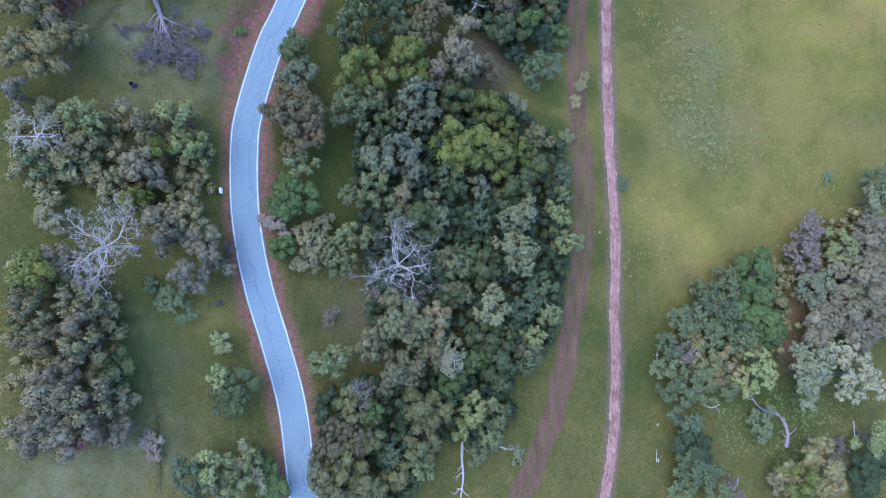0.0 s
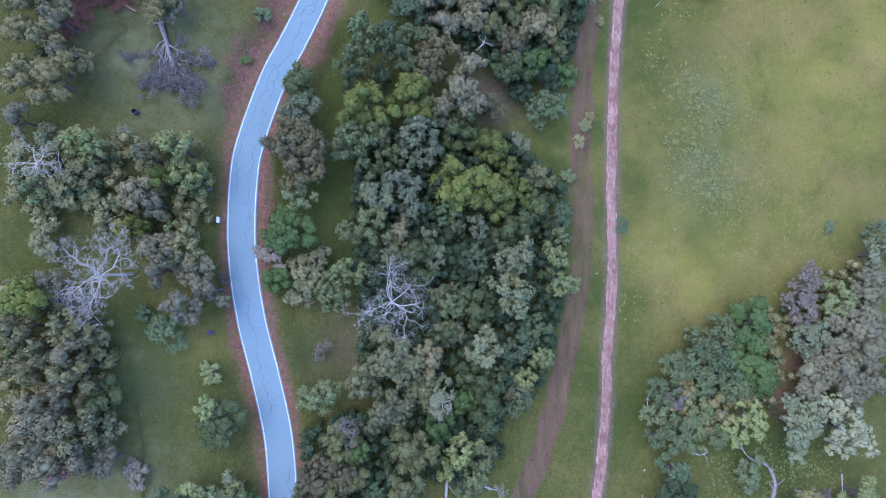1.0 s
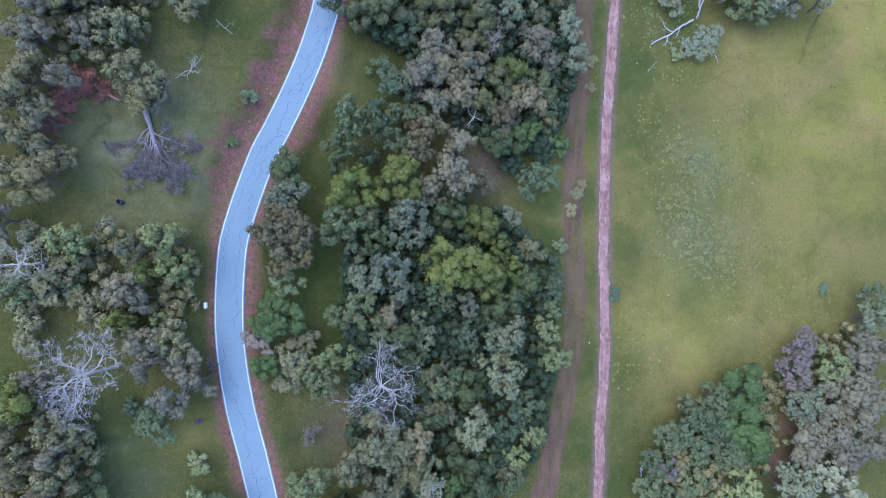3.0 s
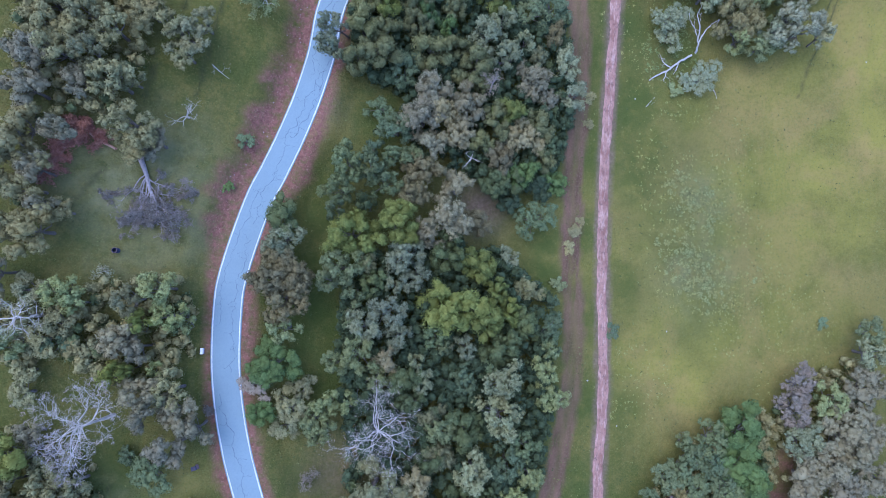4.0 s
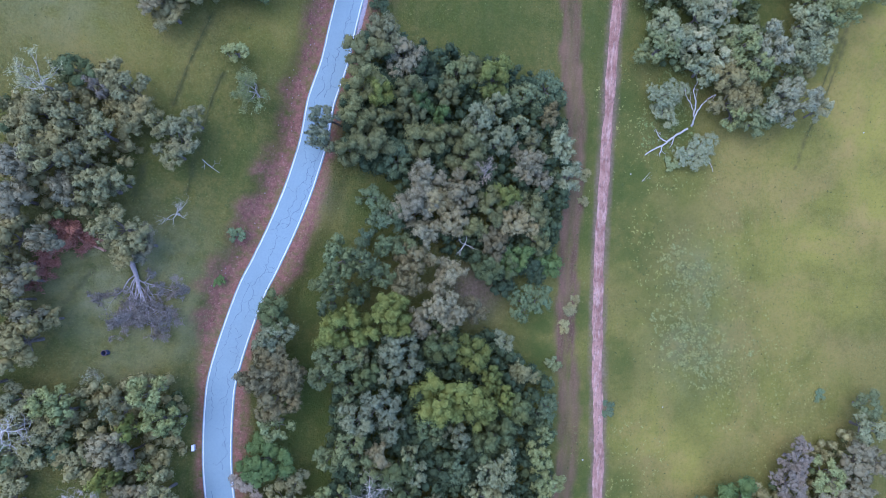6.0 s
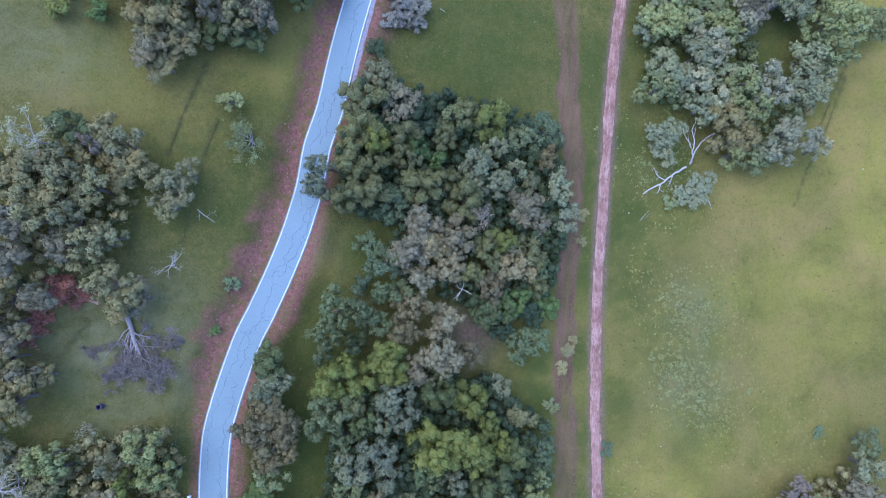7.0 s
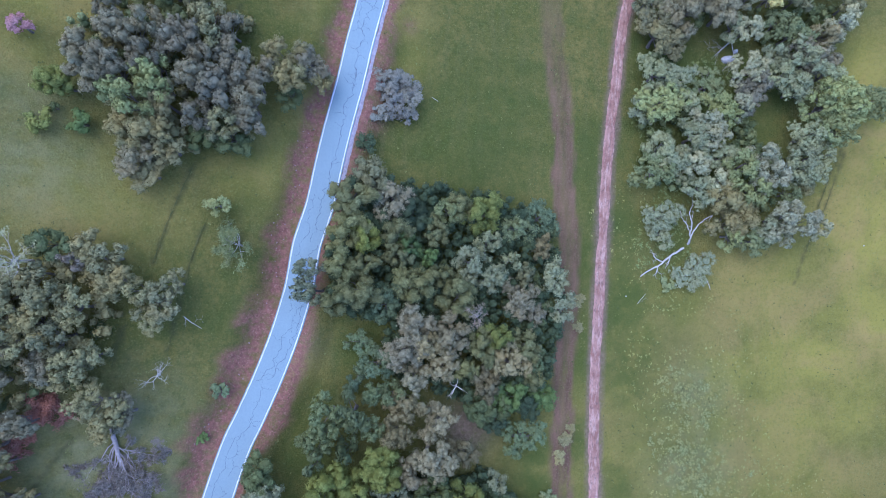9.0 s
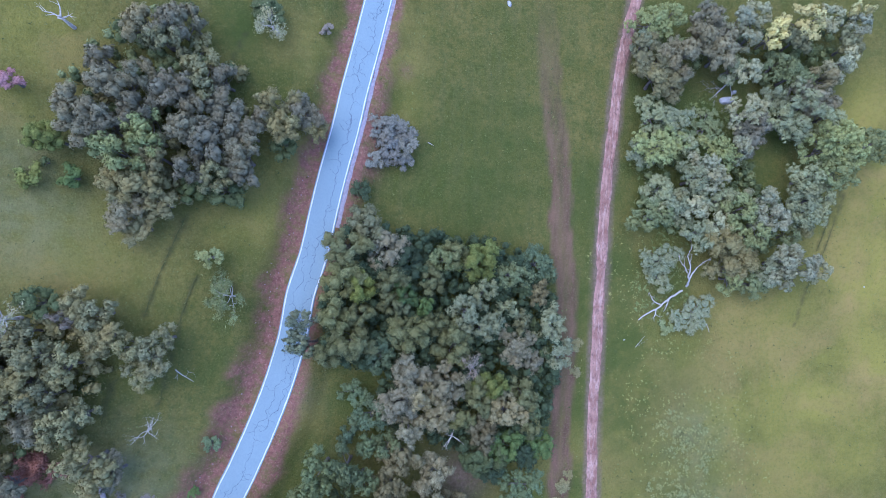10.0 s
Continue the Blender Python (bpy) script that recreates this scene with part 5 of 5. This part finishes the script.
bare_tree(-28.9, -25.0, 6.4, 3.6, 26, DEADWOOD, "half-dead tree with bleached branches over sage leaves", 5, 2, 0.16, "pale", 12)
bare_tree(73.9, 10.6, 5.6, 2.4, 27, DEADWOOD, "pale forked dead tree among lilac-grey twigs", 3, 1, 0.16, "", 10)
bare_tree(-33.5, 7.7, 0.9, 0.9, 28, PURPLEWOOD, "tiny leafless shrub on the road verge", 4, 1, 0.04, "lilac", 10)
bare_tree(-38.2, 52.7, 1.5, 3.2, 29, DEADWOOD, "small bleached dead tree with crooked twigs", 6, 2, 0.12, "", 14)
bare_tree(8.6, 62.7, 11.0, 2.6, 30, PURPLEWOOD, "leafless twig top between green crowns", 6, 1, 0.1, "lilac", 5, 0.3, (1, 3), 0.82)
bare_tree(5.7, 51.1, 7.0, 3.0, 37, DEADWOOD, "bleached dead limbs at the foot of an oak", 5, 1, 0.12, "", 8, 0.3, (1, 3), 0.7)
bare_tree(-53.0, 68.5, 7.2, 4.4, 32, DEADWOOD, "grey leafless tree with many fine branches", 7, 2, 0.18, "pale", 8)
bare_tree(-23.9, 113.3, 6.2, 2.8, 33, DEADWOOD, "bleached leafless tree with crooked branches", 6, 2, 0.15, "pale", 6)
bare_tree(-48.9, 108.7, 7.0, 4.2, 34, DEADWOOD, "grey bleached dead tree with a leaning trunk", 4, 1, 0.2, "", 8)
bare_tree(-28.0, 72.3, 3.6, 4.2, 35, DEADWOOD, "small half-dead tree with pale sparse tufts", 6, 2, 0.1, "lime", 22)
bare_tree(-47.2, 28.3, 2.6, 1.8, 36, DEADWOOD, "small bleached sapling with bare crooked twigs", 3, 1, 0.06, "pale", 5)
fallen_tree(57.6, 117.1, 52.4, 112.2, 0.22, 38, DEADWOOD, "bleached bare boughs lying beside a pale boulder", 0.2, 5)

fan_tree((-43.8, 45.4), (-42.3, 40.8), 9.2, 0.80, 51, "uprooted purple-grey dead oak lying on the grass")
leafy_limb([(-46.8, 46.5), (-49.2, 47.7), (-51.2, 49.3), (-52.2, 47.8), (-52.9, 45.3), (-54.4, 41.9)], 52, "fallen dead limb curled round, with rust-red dry leaves")
bare_tree(-50.7, 48.6, 2.6, 2.4, 53, REDWOOD, "dead young oak with rust-red dry leaves", 6, 1, 0.1, "red", 16)
forked_wood("bare_tree", [[(49.6, 77.0, -0.4), (49.5, 77.7, 0.9), (49.1, 79.0, 1.6)], [(49.1, 78.8, 1.5), (48.2, 80.2, 2.3), (46.9, 81.2, 3.0), (46.1, 82.6, 3.6)], [(49.1, 78.6, 1.5), (48.9, 80.4, 2.8), (48.0, 82.2, 3.4), (48.2, 83.6, 4.0)], [(49.3, 78.4, 1.3), (50.2, 80.2, 2.2), (51.2, 81.4, 3.0), (52.6, 82.2, 3.4)]], 0.24, 54, "bleached forked dead trunk broken off above the foot", "dead tree", "dead trees on the hillside")
forked_wood("fallen_tree", [[(48.4, 76.2, 0.5), (45.7, 74.5, 0.4), (43.8, 72.8, 0.4), (41.9, 71.8, 0.3), (40.0, 70.5, 0.3)], [(44.4, 73.4, 0.4), (43.0, 73.9, 0.5), (42.4, 74.6, 0.5), (41.9, 75.6, 0.6)], [(45.9, 74.6, 0.4), (45.6, 73.5, 0.4), (45.1, 72.2, 0.3)], [(43.4, 72.6, 0.4), (43.2, 71.4, 0.3), (42.6, 70.6, 0.3)]], 0.2, 55, "broken bleached bough lying on the grass", "fallen tree", "fallen trees on the grass")
fallen_tree(71.7, -27.4, 80.2, -30.4, 0.6, 56, PURPLEWOOD, "fallen grey branch with fine twigs on the grass", 0.14, 6, "lilac", 14, 0.4)
fallen_tree(9.8, -25.5, 13.9, -26.7, 0.8, 57, DEADWOOD, "small bleached branch lying at the wood's edge", 0.1, 5, "pale", 6, 0.3)
fallen_tree(56.1, -33.7, 53.9, -36.5, 0.7, 59, PURPLEWOOD, "small pinkish dead branch on the grass", 0.1, 4, "lilac", 10, 0.35)
log([(66.6, -28.9), (67.3, -26.1), (65.8, -22.9), (61.9, -21.4), (59.4, -17.9)], 0.42, 61, PURPLEWOOD, "long curved purple-grey fallen log with stubs", 6)
log([(57.9, -10.2), (57.0, -12.9), (57.2, -15.4), (60.2, -19.0)], 0.3, 62, DEADWOOD, "bleached fallen trunk under the trees", 5)
log([(79.8, -18.2), (81.6, -19.3), (82.5, -20.3)], 0.35, 63, DEADWOOD, "short bleached stump at the foot of a pale tree", 1)
log([(82.5, -24.6), (82.4, -26.8), (82.3, -28.9)], 0.14, 64, DEADWOOD, "thin bleached pole lying in the grass", 1)
log([(49.9, -20.3), (51.5, -21.0), (53.4, -20.4)], 0.16, 65, DEADWOOD, "bleached crooked branch on the grass", 2)
log([(3.3, -24.3), (3.2, -27.1), (3.4, -29.9), (2.9, -33.5)], 0.3, 66, DEADWOOD, "bleached purple-grey dead trunk with side branches", 6)
log([(-35.3, 61.3), (-34.4, 60.5), (-32.9, 59.5)], 0.08, 67, DEADWOOD, "thin grey stick lying on the grass", 2)
log([(0.1, 99.4), (0.8, 99.1), (1.3, 98.8)], 0.06, 68, DEADWOOD, "thin pale stick lying in the field", 0)
log([(40.8, -12.1), (40.8, -10.5), (41.5, -9.1)], 0.1, 69, DEADWOOD, "pale stick at the edge of the thicket", 1)
log([(39.3, -30.1), (39.4, -28.8), (39.6, -27.8)], 0.1, 70, DEADWOOD, "pale branch at the thicket's edge", 1)
log([(39.7, 65.4), (40.6, 66.5), (41.5, 67.5)], 0.05, 71, DEADWOOD, "thin pale twig lying on the grass", 1)
log([(53.7, 70.2), (54.2, 69.4), (54.5, 68.5)], 0.08, 72, DEADWOOD, "short pale stick on the grass", 0)


# ---- stones and small man-made things ----
def boulder(x, y, sx, sy, sz, turn, seed, label, material=STONE):
    bm = bmesh.new()
    bmesh.ops.create_icosphere(bm, subdivisions=3, radius=1)
    for v in bm.verts:
        k = 1 + 0.16 * noise.noise(v.co * 1.3 + Vector((seed, 0, 0))) + 0.06 * noise.noise(v.co * 4 + Vector((0, seed, 0)))
        v.co = Vector((v.co.x * sx * k, v.co.y * sy * k, max(v.co.z, -0.35) * sz * k))
    me = bpy.data.meshes.new("boulder")
    bm.to_mesh(me)
    bm.free()
    me.materials.append(material)
    ob = new("boulder", me)
    ob.matrix_basis = pose(x, y, at_ground(x, y) + 0.3 * sz, 0, 0, turn)
    return tagged(ob, label, "stone", "stones on the hillside")


boulder(56.1, 112.5, 1.45, 0.72, 0.75, 8, 3, "large pale oblong boulder lying under the trees")
boulder(57.6, 114.2, 0.5, 0.38, 0.4, 30, 5, "smaller pale boulder beside a large one")
boulder(63.7, 117.0, 0.4, 0.3, 0.3, 30, 6, "small pale stone among the trees")
boulder(29.9, 12.5, 0.16, 0.14, 0.12, 10, 7, "small white stone beside the track")
boulder(36.0, 4.1, 0.14, 0.12, 0.1, 40, 8, "small white stone in the meadow")
boulder(46.0, 22.2, 0.14, 0.12, 0.1, 70, 9, "small white stone in the meadow")
boulder(37.4, 66.7, 0.14, 0.12, 0.1, 20, 10, "small white stone in the meadow")
boulder(13.6, 126.0, 0.35, 0.6, 0.35, 20, 11, "pale upright stone in the open field")
boulder(85.8, 78.3, 0.14, 0.12, 0.1, 20, 12, "small white stone in the meadow")
for n in range(34):
    rnd = random.Random(900 + n)
    y = rnd.uniform(42, 92)
    d = np.interp(y, ROAD_LINE[:, 1], ROAD_LINE[:, 0]) - rnd.uniform(3.6, 6.0)
    boulder(float(d), y, rnd.uniform(0.06, 0.14), rnd.uniform(0.06, 0.12), 0.1, rnd.uniform(0, 180), n, "small pinkish stone on the red verge", PINKSTONE)


def bevel_box(sx, sy, sz, edge, z=0.0, x=0.0, y=0.0):
    bm = bmesh.new()
    bmesh.ops.create_cube(bm, size=1)
    for v in bm.verts:
        v.co = Vector((v.co.x * sx + x, v.co.y * sy + y, (v.co.z + 0.5) * sz + z))
    bmesh.ops.bevel(bm, geom=bm.edges[:], offset=edge, segments=2, affect="EDGES")
    v, f = [w.co[:] for w in bm.verts], [[w.index for w in p.verts] for p in bm.faces]
    bm.free()
    return v, f


def lathe(profile, sides=14):
    verts, faces, n = [], [], len(profile)
    for k in range(sides):
        a = 6.283185 * k / sides
        verts += [(r * math.cos(a), r * math.sin(a), z) for r, z in profile]
    for k in range(sides):
        for i in range(n - 1):
            a, b = k * n + i, ((k + 1) % sides) * n + i
            faces.append((a, b, b + 1, a + 1))
    return verts, faces


WHITE = plain_material("white_painted_metal", (0.70, 0.71, 0.74), (0.80, 0.81, 0.83), 2, 0.5, 0.002)
DARKMETAL = plain_material("dark_blue_grey_metal", (0.045, 0.050, 0.085), (0.09, 0.095, 0.13), 3, 0.5, 0.004)
RUST = plain_material("rusty_steel", (0.10, 0.07, 0.075), (0.17, 0.12, 0.12), 6, 0.7, 0.004)

box = new("utility_box")
box.matrix_basis = pose(-35.2, 16.9, at_ground(-35.2, 16.9) - 0.05, 0, 0, 4)
part("body", *bevel_box(0.36, 0.86, 0.62, 0.04), WHITE, box)
part("lid", *bevel_box(0.42, 0.92, 0.06, 0.02, 0.622), WHITE, box, "overhanging white lid")
part("plinth", *bevel_box(0.5, 1.0, 0.09, 0.02), RUST, box, "low rusty plinth")
tagged(box, "low white painted metal utility box on the verge", "utility box")


def litter_barrel(x, y, label):
    ob = new("litter_barrel")
    ob.matrix_basis = pose(x, y, at_ground(x, y) - 0.02)
    part("drum", *lathe([(0, 0.02), (0.36, 0.0), (0.38, 0.3), (0.40, 0.32), (0.38, 0.34), (0.38, 0.62), (0.40, 0.64), (0.38, 0.66), (0.40, 0.95), (0.36, 0.95), (0.34, 0.2), (0, 0.18)]), DARKMETAL, ob)
    part("rim", *lathe([(0.36, 0.93), (0.42, 0.93), (0.43, 0.97), (0.36, 0.99), (0.36, 0.93)]), RUST, ob, "rusty rolled rim")
    return tagged(ob, label, "litter barrel", "litter barrels on the grass")


def grill(x, y, turn, label):
    ob = new("park_grill")
    ob.matrix_basis = pose(x, y, at_ground(x, y) - 0.02, 0, 0, turn)
    part("post", *lathe([(0.06, -0.3), (0.06, 0.75), (0.0, 0.76)], 10), RUST, ob)
    part("fire_box", *bevel_box(0.75, 0.6, 0.3, 0.03, 0.74), DARKMETAL, ob)
    for k in range(7):
        part("grate_bar", *bevel_box(0.03, 0.56, 0.02, 0.006, 1.045, -0.27 + 0.09 * k), RUST, ob)
    part("pad", *bevel_box(0.8, 0.7, 0.05, 0.02, 0.0), RUST, ob, "small stained pad")
    return tagged(ob, label, "grill")


litter_barrel(-46.3, 31.7, "dark blue steel litter barrel standing on the grass")
grill(-34.8, -0.8, 20, "rusty steel park grill standing on the verge")


# ---- grass tufts and weeds ----
def tuft_field(name, label, spots, count, size, material, seed, blades=7, wide=0.34, keep_off=True):
    """Low leafy tufts scattered round soft centres in plan, joined into one."""
    g = np.random.default_rng(seed)
    xs, ys = [], []
    total = sum(r * r for _, _, r in spots)
    for cx, cy, r in spots:
        n = int(count * r * r / total)
        a, q = g.uniform(0, 6.283, n), r * np.sqrt(g.uniform(0, 1, n))
        xs.append(cx + q * np.cos(a))
        ys.append(cy + q * np.sin(a))
    x, y = np.concatenate(xs), np.concatenate(ys)
    if keep_off:
        ok = (near_line(ROAD_LINE, x, y)[0] > 3.4) & (near_line(PATH_LINE, x, y)[0] > 1.6)
        x, y = x[ok], y[ok]
    n = len(x)
    z = ground_z(x, y)
    s = g.uniform(*size, n) * g.choice([0.7, 1.0, 1.0, 1.5], n)
    V = []
    for k in range(blades):
        a = g.uniform(0, 6.283, n)
        d = np.stack([np.cos(a), np.sin(a), np.zeros(n)], 1)
        w = np.stack([-np.sin(a), np.cos(a), np.zeros(n)], 1)
        base = np.stack([x, y, z + 0.1], 1) + d * (s * 0.15)[:, None]
        up = np.array([0, 0, 1.0]) * (s * g.uniform(0.08, 0.3, n))[:, None]
        tip = base + d * s[:, None] + up * 0.8
        mid = base + d * (s * 0.5)[:, None] + up
        V.append(np.stack([base, mid - w * (s * wide)[:, None], tip, mid + w * (s * wide)[:, None]], 1).reshape(-1, 3))
    V = np.vstack(V)
    ob = part(name, V.tolist(), np.arange(len(V)).reshape(-1, 4).tolist(), material)
    return tagged(ob, label, "weeds", kind="stuff")


WEED = leaf_material("pale_green_weeds", (0.205, 0.222, 0.075), 0.25)
GRASS = leaf_material("meadow_grass", (0.135, 0.150, 0.044), 0.3)
DARKGRASS = leaf_material("dark_meadow_grass", (0.052, 0.070, 0.018), 0.3)
tuft_field("pale_weeds", "pale green leafy weeds in the meadow", [(48.8, 49.4, 4), (51.9, 46.2, 5), (54.3, 34.9, 5), (50.0, 34.1, 5), (56.8, 29.9, 3), (53.0, 29.7, 4), (46.9, 39.0, 4), (64.4, 34.3, 2), (45.8, 51.4, 3)], 360, (0.16, 0.46), WEED, 5, 16, 0.13)
tuft_field("pale_weeds", "pale green weeds scattered over the meadow", [(54.9, 37.4, 14), (50.8, 54.5, 14), (37.9, 73.0, 5), (36.4, 80.3, 7), (69.3, 22.9, 14), (28.2, 61.6, 2), (39.1, 11.8, 8)], 1900, (0.09, 0.2), WEED, 6, 8, 0.18)
tuft_field("grass_tufts", "rough tufts of pale meadow grass", [(0, 45, 105)], 7500, (0.08, 0.17), GRASS, 7, 4)
tuft_field("grass_tufts", "rough tufts of dark meadow grass", [(0, 45, 105), (52, 40, 17)], 6000, (0.08, 0.17), DARKGRASS, 9, 4)
GREENWEED = leaf_material("fresh_green_weeds", (0.120, 0.150, 0.046), 0.3)
tuft_field("green_weeds", "rough fresh green weeds round the fallen logs", [(67.2, -25.7, 8), (57.3, -25.2, 5), (76.6, -21.7, 7), (66, -34, 6), (52.3, 108.4, 5), (46, 84, 4), (44, 76, 6), (41, 100, 4)], 2400, (0.10, 0.26), GREENWEED, 8, 6)
for px, py, seed in ((40.9, -10.8, 51), (40.6, -16.5, 52), (40.0, -23.6, 53), (39.7, -29.9, 54), (44.4, -5.2, 55)):
    boulder(px, py, 0.16, 0.34, 0.18, seed * 40, seed, "small pale stone at the edge of the copse")
